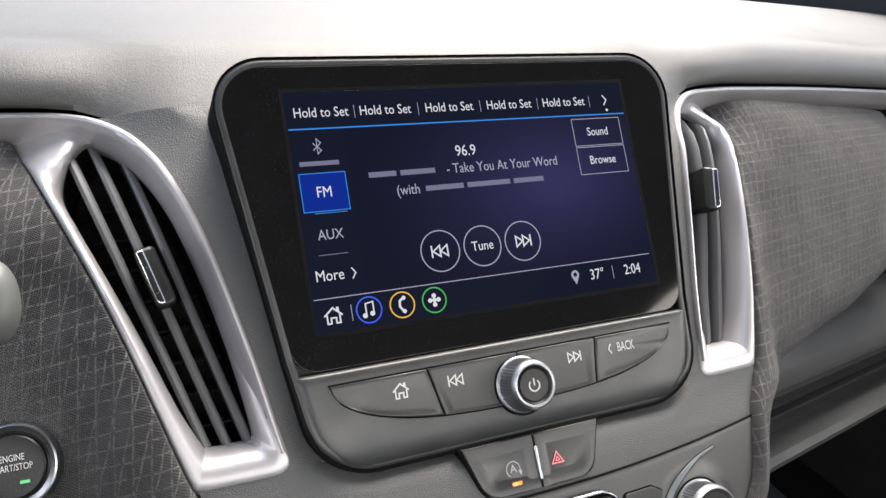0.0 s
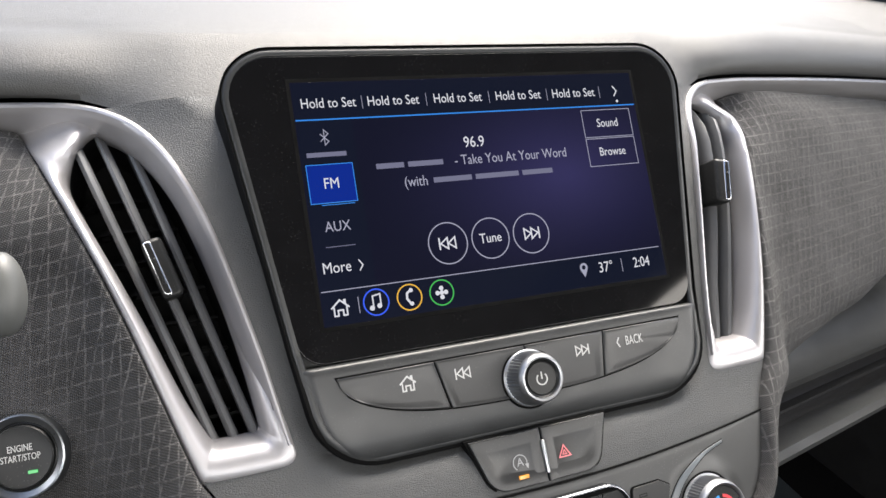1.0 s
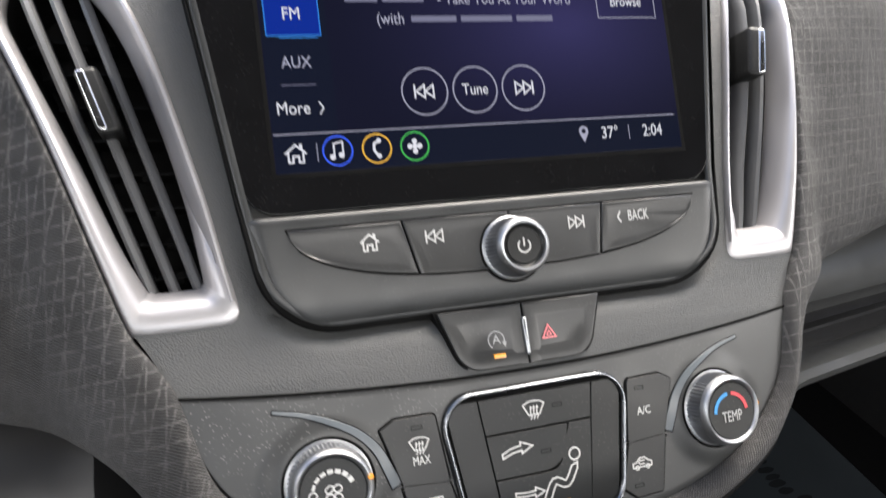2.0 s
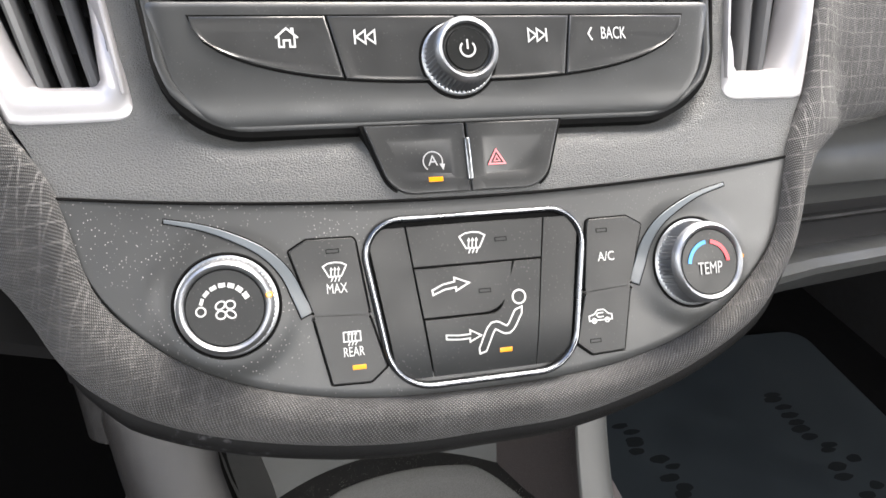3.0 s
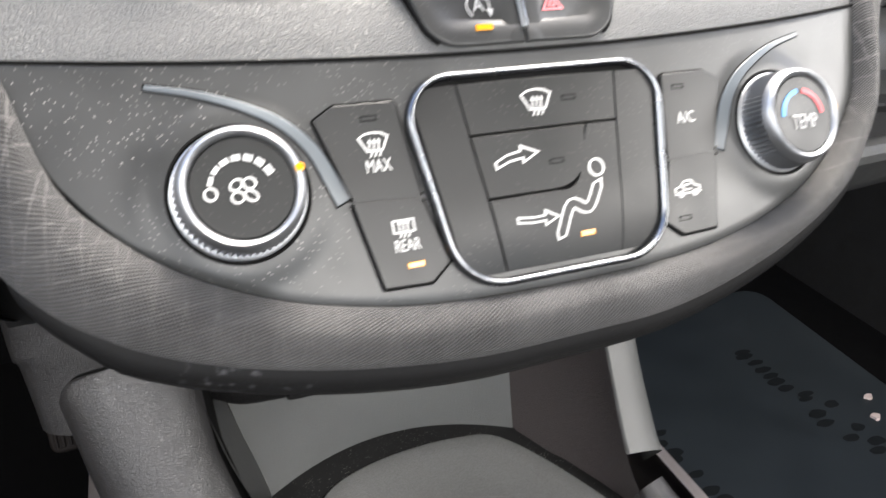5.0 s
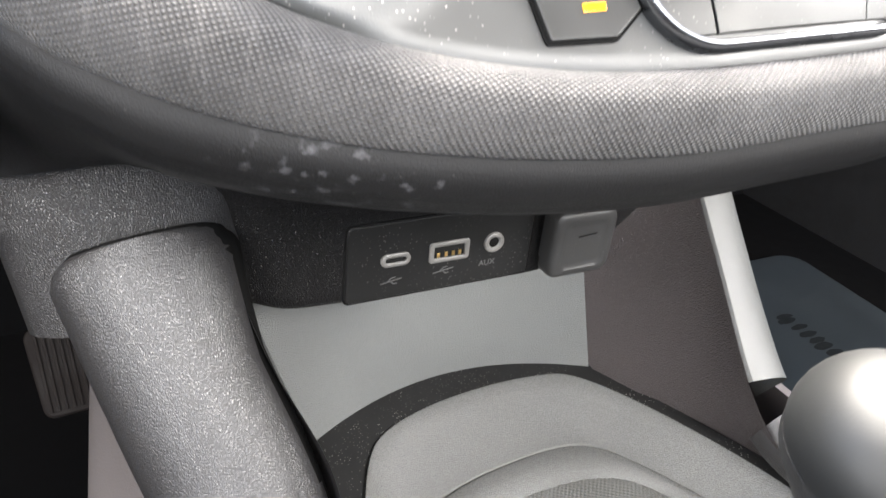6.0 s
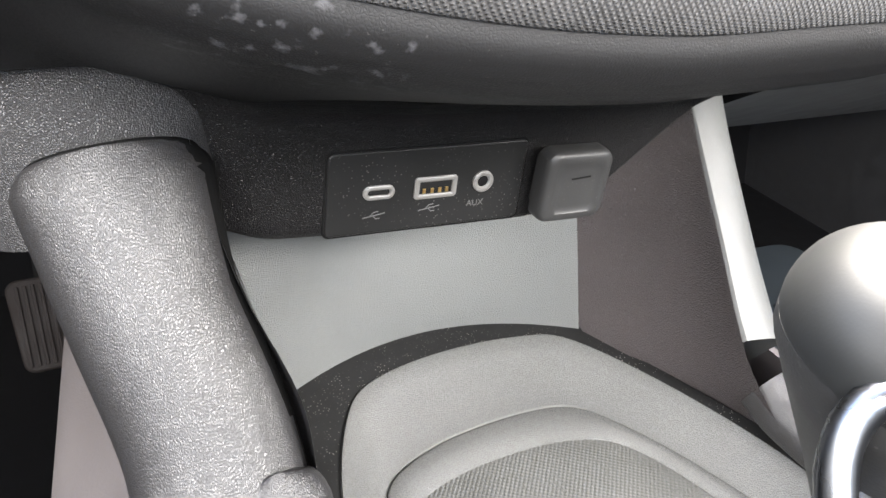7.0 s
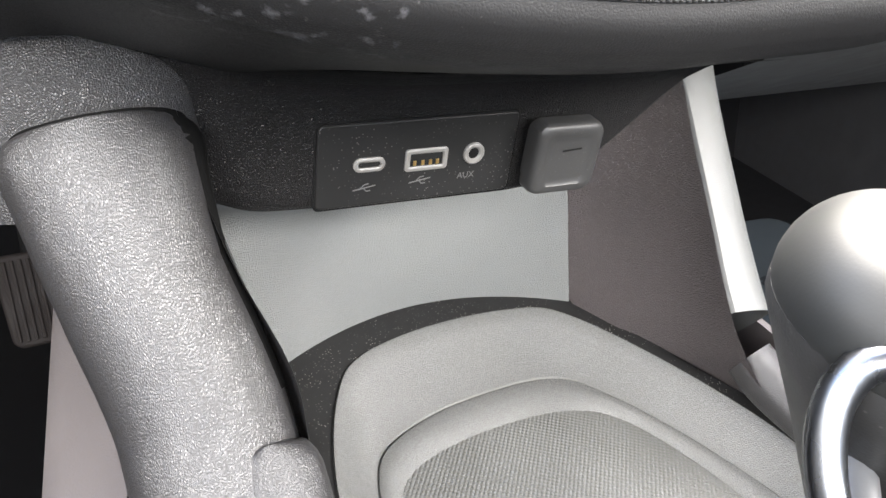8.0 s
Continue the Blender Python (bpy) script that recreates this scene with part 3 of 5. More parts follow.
for u in US:
    a = abs(u)
    edge = in_world(u, interp(a, BAND_U, BAND_V) + 2.6 if a > 160 else interp(a, (0, 120, 140, 160), (57, 57, 57.5, 58.9)), interp(a, BAND_U, BAND_W) - 1.5 if a > 160 else fascia_w(interp(a, (0, 120, 140, 160), (57, 57, 57.5, 58.9)), max(a, 120)) - 0.3)
    crest = 0.857 + 0.85 * min(0.0, edge.z - 0.829) - 0.004 * (a / 740) ** 2
    rise = crest - edge.z
    k = ease((a - 140) / 55)
    col = [(edge.y + dy * k + ey * (1 - k), edge.z + (dz * k + ez * (1 - k)) * rise) for (dy, dz), (ey, ez) in zip(ROLL, SLOPE)]
    y0, z0 = col[-1]
    for y, z in TAIL[1:]:
        fade = min(1.0, max(0.0, (0.50 - y) / 0.40))
        sag = -0.012 * (max(0.0, a - 120) / 500) ** 2 * (1 - fade)
        col.append((y + (y0 - 0.097) * fade, z + (z0 - 0.8600) * fade + sag))
    columns.append([tuple(back @ Vector((u / 1000, y, z)) * 1000) for y, z in col])
rings = list(zip(*columns))
part("top_pad", loft(rings, closed=False), PAD_LIT, dash, "soft grained dashboard top in a paler, lit colour")


# the grained fascia between and below the vents
SHELL = fillet([(-121.2, 69.6, 23), (121.2, 69.6, 23), (103.4, -62, 60), (95.5, -112.8, 30), (-95.5, -112.8, 30), (-103.4, -62, 60)], 10)


def recess(u, v):
    """The fascia dips into a shadow gap below the screen unit."""
    if v > -60:
        return 0.0
    near = 99.0
    for p, q in zip(SHELL, SHELL[1:] + SHELL[:1]):
        dx, dy = q[0] - p[0], q[1] - p[1]
        f = min(1.0, max(0.0, ((u - p[0]) * dx + (v - p[1]) * dy) / (dx * dx + dy * dy + 1e-9)))
        near = min(near, math.hypot(u - p[0] - f * dx, v - p[1] - f * dy))
    if abs(u) < interp(v, (-112.8, -105, -60), (78, 93, 103)) and v > -112.8:
        near = 0.0
    k = max(0.0, 1 - near / 9)
    return -6.0 * k * k * interp(v, (-112, -100, -70), (1.0, 0.6, 0.1))


bm = bmesh.new()
for rows, halves in (((-139, -129, -120, -112, -103.5), (128, 129.5, 134, 138, 143)), ((-103.5, -100, -63, -30, 0, 19, 35, 49, 56, 58.5), (111, 110.5, 115, 121.5, 129.5, 136.5, 144, 155, 163, 168))):
    vs = np.linspace(rows[0], rows[-1], 24)
    grid = []
    for v in vs:
        h = interp(v, rows, halves)
        grid.append([(h * (i / 40 - 1), v, fascia_w(v, h * (i / 40 - 1)) + bow(h * (i / 40 - 1), v) + recess(h * (i / 40 - 1), v)) for i in range(81)])
    loft(grid, closed=False, bm=bm)
part("fascia", bm, FASCIA, dash, "grained dark grey plastic fascia")

# the woven cloth that runs down one side, under the controls and up the other
HALF = [(u, hvac_low(u)) for u in (0, 25, 50, 75, 95, 110, 121)]
LEGS = HALF + [(129, -129), (136, -116), (144, -103), (153.5, -72), (162.5, -42), (172, -14), (183, 14), (200.5, 56)]
RIGHT_END = [(0, -219.5), (28, -218.5), (56, -213), (84, -203.5), (107, -191), (121, -175), (131, -158), (140, -140), (153, -127), (182, -117), (225, -108), (270, -99), (334, -86), (450, -40), (480, 67)]
LEFT_END = [(0, -219.5), (28, -219.5), (56, -216.5), (84, -210.5), (106, -202.5), (121, -193), (132, -181), (142, -168), (151, -156), (166, -144), (195, -134), (245, -123), (330, -105), (430, -50), (470, 67)]
NARROW = ((0, -4), (0.02, 0.2), (0.07, 2.0), (0.2, 4.6), (0.38, 6.2), (0.56, 6.2), (0.72, 5.6), (0.85, 4.6), (0.94, 3.2), (0.99, 1.8), (1.0, 1.0), (0.99, 0.2))
BROAD = ((0, -4), (0.006, 0.2), (0.02, 1.4), (0.07, 1.8), (0.2, 1.2), (0.4, -1), (0.62, -3.5), (0.82, -7), (0.93, -11), (0.985, -19), (0.99, -32), (0.97, -60))


def cloth_rows(side):
    ends = RIGHT_END if side > 0 else LEFT_END
    starts = spline([(side * u, v) for u, v in LEGS], 4)
    stops = spline([(side * u, v) for u, v in ends], 4)
    out = []
    for n, ((pu, pv), (eu, ev)) in enumerate(zip(starts, stops)):
        ev += 3.6 * interp(abs(eu), (0, 118, 140), (1.0, 0.8, 0.0))
        reach = math.hypot(eu - pu, ev - pv)
        k = min(1.0, max(0.0, (reach - 20) / 34))
        if side > 0:
            k = max(k, interp(n, (22, 28, 36, 44), (0.0, 0.3, 0.7, 1.0)))
        row = []
        for (fa, wa), (fb, wb) in zip(NARROW, BROAD):
            f, w = fa + (fb - fa) * k, wa + (wb - wa) * k
            u, v = pu + (eu - pu) * f, pv + (ev - pv) * f
            row.append((u, v, w + bow(pu, pv) - 2.5 * min(1, max(0, (abs(pu) - 125) / 20)) + wane(u) + tuck(u, v)))
        out.append(row)
    return out


left, right = cloth_rows(-1), cloth_rows(1)
rows = list(reversed(left)) + right[1:]
fine = [spline(r, 3) for r in rows]
along, uvs = 0.0, []
for i, r in enumerate(fine):
    if i:
        along += (Vector(r[2]) - Vector(fine[i - 1][2])).length * 0.001
    d, line = 0.0, []
    for j, p in enumerate(r):
        if j:
            d += (Vector(p) - Vector(r[j - 1])).length * 0.001
        line.append((along, d))
    uvs.append(line)
part("cloth_panel", loft(fine, closed=False, uvs=uvs), CLOTH, dash, "dark woven cloth with a faint lattice")

# plastic underside that carries on behind the cloth down to the console
rings = []
for r in rows[22:-28]:
    end = Vector(r[-1])
    side = Vector((end.x, end.y + 60, 0)).normalized()
    over = interp(end.x, (-125, -88), (1.0, 0.0))
    seam_world = Vector((max(-0.176, min(0.098, end.x * 0.00098 + 0.013 * interp(end.x, (40, 90), (0, 1)))), -0.0285 + 0.006 * over, 0.5835 + 0.0105 * over - 0.008 * interp(end.x, (-60, 80), (0, 1)) * (1 - over)))
    q = back @ seam_world * 1000
    deep = interp(abs(end.x), (110, 150), (1.0, 0.25))
    low = end + side * 6.8 * deep + Vector((0, 0, -7.5))
    turn = end + side * 6.8 * deep + Vector((0, 0, -17))
    mid = turn.lerp(q, 0.5) + Vector((0, -1.0, 0)) * deep
    rings.append(spline([tuple(end + Vector((0, 0.6, 0.4))), tuple(end + side * 3.0 * deep + Vector((0, 0, -0.9))), tuple(end + side * 5.2 * deep + Vector((0, 0, -3.2))), tuple(low), tuple(turn), tuple(mid), tuple(q)], 4))
part("underside", loft(rings, closed=False), SHROUD, dash, "dusty dark plastic underside")

# knee panel on the driver's side
rings = []
for i in range(21):
    u = -480 + 330 * i / 20
    drop = interp(u, (-480, -300, -190, -165, -150), (-152, -160, -172, -178, -184))
    rings.append([(u, drop + a, w + 0.7 * wane(u) + interp(u, (-480, -190, -165, -150), (0, 0, -5, -26))) for a, w in ((44, -52), (16, -36), (5, -34), (0, -38), (-1, -52), (0, -170))])
part("knee_panel", loft(rings, closed=False), KNEE, dash, "grey plastic knee panel below the cloth")

# silver bands that run down the vents' inner sides and lead outwards above the cloth
for side in (-1, 1):
    line = spline(BAND, 6)
    rings = []
    for i, p in enumerate(line):
        t = (Vector(line[min(i + 1, len(line) - 1)][:2]) - Vector(line[max(i - 1, 0)][:2])).normalized()
        n = Vector((t.y, -t.x))
        slim = interp(p[1], (-97, -80, 20, 45), (0.5, 0.62, 0.8, 1.0)) if p[0] < 160 else 1.0
        ring = []
        for d, w in ((0, -7), (0, -0.4), (0.5, 0.9), (1.6, 1.7), (2.9, 1.6), (4.1, 0.4), (5.4, -2.4), (7.0, -6.0), (8.6, -9.6), (9.6, -13.5), (10.2, -20)):
            q = Vector(p[:2]) + n * d * slim
            ring.append((side * q.x, q.y, w + bow(p[0], p[1]) + p[2]))
        rings.append(ring)
    part("trim_band", loft(rings, closed=False, cap0=False), SILVER, dash, "satin silver trim band")

# glove box lid
glove = thing("glove_box", "grey plastic glove box lid under the cloth panel", "glove box")
rings = []
for i in range(25):
    u = 150 + 560 * i / 24
    rise = 0.03 * (u - 200)
    rings.append([(u, v + rise, w + wane(u)) for v, w in ((-86, -90), (-96, -60), (-108, -46), (-122, -39), (-132, -38), (-137, -41), (-139, -50), (-146, -58))])
part("lid", loft(rings, closed=False), GLOVE, glove, "smooth grey lid")
# Turned-under part of the lid, in dark plastic to paint its shade.
rings = []
for i in range(25):
    u = 150 + 560 * i / 24
    rise = 0.03 * (u - 200)
    rings.append([(u, v + rise, w + wane(u)) for v, w in ((-146, -58.2), (-151, -54), (-152.8, -46), (-154.3, -46), (-156, -56), (-164, -62), (-169, -62))])
part("lid_shade", loft(rings, closed=False), KNEE, glove, "strip under the lid, darkened for its shade")
rings = []
for i in range(25):
    u = 150 + 560 * i / 24
    rise = 0.03 * (u - 200)
    rings.append([(u, v + rise, w + wane(u)) for v, w in ((-167, -70), (-170.5, -48), (-173.5, -40), (-178, -37.5), (-181.5, -40), (-184, -50), (-190, -62), (-195, -90), (-195, -260))])
part("lower_lip", loft(rings, closed=False), GLOVE, glove, "grey lower lip of the lid")


# ---- air vents ----
SLATS = (((-177.5, 46), (-135, -94)), ((-169, 54), (-127, -94)), ((-155.5, 44), (-118.5, -94)))


def air_vent(side):
    vent = thing("air_vent", "tall satin silver air vent with black slats and a chrome-tipped tab", "air vent", group="centre air vents")
    pairs = [((-200.5, 56), (-179.5, 32)), ((-188, 57), (-175, 43)), ((-174, 57), (-168, 50)), ((-158, 50), (-156.5, 45)), ((-143, 34), (-148, 32.5)), ((-130.5, 12), (-139.5, 12)), ((-124, -12), (-131.5, -14)),
             ((-117.5, -38), (-125.5, -38)), ((-112, -66), (-120.7, -63)), ((-106.2, -96), (-117.8, -86)), ((-105.6, -103), (-118, -89.5)), ((-109, -106.3), (-119.5, -91)), ((-118, -106.8), (-123, -91)), ((-132, -106.8), (-132, -91)),
             ((-140.5, -106.2), (-136, -90.5)), ((-144.4, -102), (-138, -88.5)), ((-153.5, -72), (-145.5, -72)), ((-162.5, -42), (-156, -42)), ((-172, -14), (-166, -16)), ((-183, 14), (-175.5, 8)), ((-192, 36), (-180.5, 22))]
    flat = spline([(*a, *b) for a, b in pairs], 5, closed=True)
    outer, inner = [p[:2] for p in flat], [p[2:] for p in flat]
    behind = [ease(i / 5 / 2.6) * ease((9.0 - i / 5) / 2.5) for i in range(len(flat))]

    def lean(bm):
        for p in bm.verts:
            p.co.z += bow(p.co.x, p.co.y) - 5.5 + depth(p.co.x, p.co.y)
            if side > 0:
                p.co.x = -p.co.x
        return bm

    steps = ((0.0, -8), (0.0, 0.4), (0.05, 1.5), (0.13, 2.3), (0.28, 2.6), (0.45, 2.3), (0.62, 1.2), (0.76, -0.8), (0.87, -4.0), (0.95, -8.0), (1.0, -12.5), (1.0, -16.0))
    rings = [[(a[0] + (b[0] - a[0]) * f, a[1] + (b[1] - a[1]) * f, w + (min(w, -3.0 - 8.0 * f) - w) * q) for a, b, q in zip(outer, inner, behind)] for f, w in steps]
    part("frame", lean(loft(rings)), SILVER, vent, "satin silver vent frame")
    small = inset(ccw(inner), -0.4)
    rings = [[(x, y, w) for x, y in small] for w in (-12, -30, -70)]
    part("duct", lean(loft(rings, cap1=True)), DUCT, vent, "black duct")

    def edge(v, f):
        a = interp(v, (-92, -72, -42, -16, 8, 22, 32, 42), (-138, -145.5, -156, -166, -175.5, -180.5, -180, -170))
        b = interp(v, (-92, -63, -38, -14, 12, 32, 40, 44), (-118, -120.7, -125.5, -131.5, -139.5, -150, -160, -167))
        return a + (b - a) * f

    for top, foot in SLATS:
        rings = []
        for i in range(15):
            u, v = top[0] + (foot[0] - top[0]) * i / 14, top[1] + (foot[1] - top[1]) * i / 14
            rings.append([(u + a, v, w) for a, w in ((-1.6, -36), (-2.3, -17), (-1.9, -13.6), (-0.6, -12.2), (1.0, -12.9), (2.0, -15.2), (2.1, -18), (1.4, -36))])
        part("slat", lean(loft(rings, cap0=True, cap1=True)), SLAT, vent)
    for k in range(8):
        v = -84 + 15 * k
        rings = [[(edge(v, f), v + a, w) for a, w in ((-1, -60), (-0.6, -44), (0.6, -44), (1, -60))] for f in (0.02, 0.35, 0.68, 0.98)]
        part("rear_vane", lean(loft(rings)), DUCT, vent)
        bm = bmesh.new()
        for f in (0.12, 0.63):
            x = edge(v, f)
            plate([(x - 1.6, v - 2.5), (x + 1.6, v - 2.5), (x + 1.6, v + 2.5), (x - 1.6, v + 2.5)], -54, -48, 0.3, bm=bm)
        part("vane_link", lean(bm), DUCT, vent)
    slope = math.atan2(-37, 132)
    tab_u, tab_v = (-147.5, -18) if side < 0 else (-151.0, -5)

    def on_slat(pts):
        c, s = math.cos(slope), math.sin(slope)
        return [(tab_u + x * c + y * s, tab_v - x * s + y * c) for x, y in pts]

    tab = part("tab", lean(plate(on_slat(fillet([(-4.2, -13.5, 3), (4.2, -13.5, 3), (4.2, 13, 2), (-4.2, 13, 2)])), -30, -2.5, 1.8)), GLOSSBUTTON, vent, "black adjusting tab")
    part("inlay", lean(plate(on_slat(fillet([(-3.4, -11.5, 2.4), (-0.2, -12.6, 1.4), (-0.2, 12.2, 1), (-3.4, 12.2, 1)])), -14, -1.9, 0.7)), CHROME, tab, "chrome inlay")
    part("inlay_window", lean(plate(on_slat(fillet([(-2.4, -7.0, 0.5), (-1.2, -7.2, 0.5), (-1.2, 4.5, 0.4), (-2.4, 4.5, 0.4)])), -12.5, -1.65, 0.2)), GLOSSBUTTON, tab)
    return vent


air_vent(-1)
air_vent(1)

# ---- infotainment unit ----
unit = thing("infotainment_unit", "wide touchscreen unit with black glass and a row of keys below", "touchscreen")
o = ccw(SHELL)
steps = ((2.5, -58), (1.2, -22), (0.0, -12), (0.0, -3.0), (0.4, -1.3), (1.1, -0.3), (2.1, 0.3), (3.2, 0.35), (3.9, 0.15), (4.2, -0.3), (4.4, -1.2))


def swell(bm):
    """The lower part of the unit stands further out."""
    for p in bm.verts:
        if p.co.z > -11:
            k = min(1.0, max(0.0, (-66 - p.co.y) / 9))
            p.co.z += 3.4 * k * k * (3 - 2 * k) * (1 - 0.9 * min(1.0, max(0.0, (-99 - p.co.y) / 12)))
    return bm


rings = [[(x, y, w) for x, y in inset(o, d)] for d, w in steps]
part("housing", swell(loft(rings, cap0=True, cap1=False)), HOUSING, unit, "grey plastic housing")
def under_height(y):
    return interp(y, (-114, -110, -107, -103, -98, -90, -60), (-0.2, 0.6, 1.4, 2.4, 3.1, 3.3, 0.2))


# Black band that paints the shade below the housing's rolled edge.
rings = [[(x, y, fascia_w(y) + bow(x, y) - 5.5) for x, y in inset(o, -0.6)]]
for d in (0.0, 0.3, 0.65, 1.0):
    ring = []
    for (x0, y0), (x1, y1) in zip(o, inset(o, 6.2)):
        f = d * interp(y0, (-113, -104, -85, -60), (1.0, 0.8, 0.25, 0.05))
        x, y = x0 + (x1 - x0) * f, y0 + (y1 - y0) * f
        ring.append((x, y, under_height(y) + 0.12 - (0.25 if d == 1.0 else 0.0)))
    rings.append(ring)
part("under_shade", loft(rings), GAP, unit, "black band for the shade under the housing")
GLASS_EDGE = fillet([(-116.9, 65.3, 19), (116.9, 65.3, 19), (98.9, -68, 12), (-98.9, -68, 12)], 10)
part("glass", plate(GLASS_EDGE, -2, 0.0, 0.3), GLASS, unit, "glossy black glass")


def key_low(u):
    return -75 - 22 * max(0.0, 1 - (abs(u) / 87) ** 2.6) ** 0.5


def shell_half(v):
    """Half the width of the unit at a height."""
    return max([p[0] + (q[0] - p[0]) * (v - p[1]) / (q[1] - p[1]) for p, q in zip(SHELL, SHELL[1:] + SHELL[:1]) if (p[1] - v) * (q[1] - v) <= 0 and abs(p[1] - q[1]) > 1e-6] + [60.0])


bm = bmesh.new()
grid = []
for v in (-68.6, -69.3, -70, -71.5, -73, -77, -82, -87, -92, -96, -99, -102, -104, -106, -107.5, -109, -110.2, -111.2, -112, -112.5):
    half = shell_half(v) - 0.25
    h = interp(v, (-112.5, -112, -111.2, -110.2, -109, -107.5, -106, -104, -102, -99, -92, -77, -73, -71.5, -70, -69.3, -68.6), (-3.2, -1.6, -0.3, 0.6, 1.3, 1.9, 2.3, 2.7, 2.95, 3.1, 3.2, 3.2, 3.15, 3.05, 2.75, 2.2, -0.4))
    row = []
    for i in range(61):
        t = math.sin(math.pi / 2 * (i / 30 - 1))
        near = max(0.0, 1 - half * (1 - abs(t)) / 7.0)
        row.append((half * t, v, h - 3.6 * near ** 2.4))
    grid.append(row)
loft(grid, closed=False, bm=bm)
part("key_panel", bm, HOUSING, unit, "grey satin key panel")


def key(name, u0, u1, s0, s1, label):
    """A key between two slanted joints; its face is scooped out."""
    top = -74.3
    pts = [(u0 - s0 * 0.5, top), (u1 - s1 * 0.5, top)]
    lo0, lo1 = max(-87, u0 + s0 * 0.5), min(87, u1 + s1 * 0.5)
    arc = [math.copysign(87 * abs(math.cos(t)) ** (2 / 2.6), math.cos(t)) for t in np.linspace(0, math.pi, 81)]
    pts += [(u, key_low(u)) for u in [lo1] + [q for q in arc if lo0 + 0.3 < q < lo1 - 0.3] + [lo0]]
    pts = [p for i, p in enumerate(pts) if i == 0 or (Vector(p) - Vector(pts[i - 1])).length > 0.05]
    if (Vector(pts[0]) - Vector(pts[-1])).length < 0.05:
        pts.pop()
    pts = ccw(pts)
    k = inset(pts, 0.35)
    c = Vector((sum(p[0] for p in k) / len(k), sum(p[1] for p in k) / len(k)))
    steps = [(0, 0, 2.0), (0, 0, 3.8), (0.25, 0, 4.1), (0.7, 0, 4.25), (1.4, 0, 4.28), (3.0, 0.4, 4.12), (5.0, 1.0, 3.9), (7.0, 1.5, 3.82)]
    rings = []
    for d, dy, w in steps:
        ring = []
        hx, hy = max(abs(x - c.x) for x, y in k), max(abs(y - c.y) for x, y in k)
        for x, y in k:
            ring.append((c.x + (x - c.x) * (1 - d / hx), c.y + (y - c.y) * (1 - d * 0.9 / hy) + dy * 0.3, w))
        rings.append(ring)
    return part(name, loft(rings, cap0=True, cap1=True), BUTTON, unit, label)


part("key_recess", fill([(-87.6, -73.9)] + [(u, key_low(u) - 0.35) for u in np.linspace(-87, 87, 45)] + [(87.6, -73.9)], 3.35, 0.3), GAP, unit)
home_key = key("home_key", -87, -41.5, 0, 5, "black scooped key with a house symbol")
prev_key = key("previous_key", -41.5, 0, 5, 0, "black scooped key with a skip-back symbol")
next_key = key("next_key", 0, 40.5, 0, -3, "black scooped key with a skip-forward symbol")
back_key = key("back_key", 40.5, 87, -3, 0, "black scooped key lettered BACK")
KW = 4.05


def house(x, y, s, w, material, parent):
    bm = ribbon([(x - 3.6 * s, y - 0.1 * s), (x, y + 3.0 * s), (x + 3.6 * s, y - 0.1 * s)], 0.65 * s, w)
    ribbon([(x - 2.5 * s, y + 0.4 * s), (x - 2.5 * s, y - 3.0 * s), (x - 1.0 * s, y - 3.0 * s), (x - 1.0 * s, y - 0.9 * s), (x + 1.0 * s, y - 0.9 * s), (x + 1.0 * s, y - 3.0 * s), (x + 2.5 * s, y - 3.0 * s), (x + 2.5 * s, y + 0.4 * s)], 0.6 * s, w, bm=bm)
    fill([(x + 1.4 * s, y + 1.9 * s), (x + 2.4 * s, y + 1.1 * s), (x + 2.4 * s, y + 3.2 * s), (x + 1.4 * s, y + 3.2 * s)], w, bm=bm)
    return part("house_symbol", bm, material, parent)


def skip(x, y, s, w, turn, material, parent):
    bm = bmesh.new()
    for d in (-1.6, 1.6):
        ribbon([(x + turn * (d - 1.5) * s, y + 2.2 * s), (x + turn * (d + 1.5) * s, y), (x + turn * (d - 1.5) * s, y - 2.2 * s)], 0.55 * s, w, closed=True, bm=bm)
    ribbon([(x + turn * 3.6 * s, y + 2.4 * s), (x + turn * 3.6 * s, y - 2.4 * s)], 0.6 * s, w, bm=bm)
    return part("skip_symbol", bm, material, parent)


house(-57, -81.6, 1.0, KW, WHITE, home_key)
skip(-31.3, -81.6, 1.0, KW, -1, WHITE, prev_key)
skip(29.2, -81.6, 1.0, KW, 1, WHITE, next_key)
part("lettering", letters("BACK", 6.2, 58.6, -81.3, KW, squeeze=0.62), WHITE, back_key)
part("arrow_symbol", ribbon([(50.3, -79.0), (48.9, -81.3), (50.3, -83.6)], 0.6, KW), WHITE, back_key)

# the volume knob
knob = part("volume_knob", turned([(12.9, 2.5), (12.8, 4.2), (12.3, 4.7), (12.2, 4.8, 1), (11.3, 13.2, 1), (10.9, 14.6), (10.3, 16.2), (9.6, 16.9), (8.8, 16.7), (8.3, 15.6), (8.3, 15.0)], 0, -89.3, 96, ridge=0.75), SATIN, unit, "knurled satin chrome volume knob")
part("face", turned([(8.5, 12), (8.5, 15.4), (8.1, 15.9), (7.7, 15.5), (7.2, 15.3), (6.9, 15.7)], 0, -89.3, 56), GLOSSBUTTON, knob, "dark knob face")
bm = ribbon([(0 + 2.5 * math.sin(a), -89.5 + 2.5 * math.cos(a)) for a in np.linspace(0.75, 2 * math.pi - 0.75, 24)], 0.6, 15.95)
ribbon([(0, -89.6), (0, -86.4)], 0.6, 15.95, bm=bm)
part("power_symbol", bm, WHITE, knob)
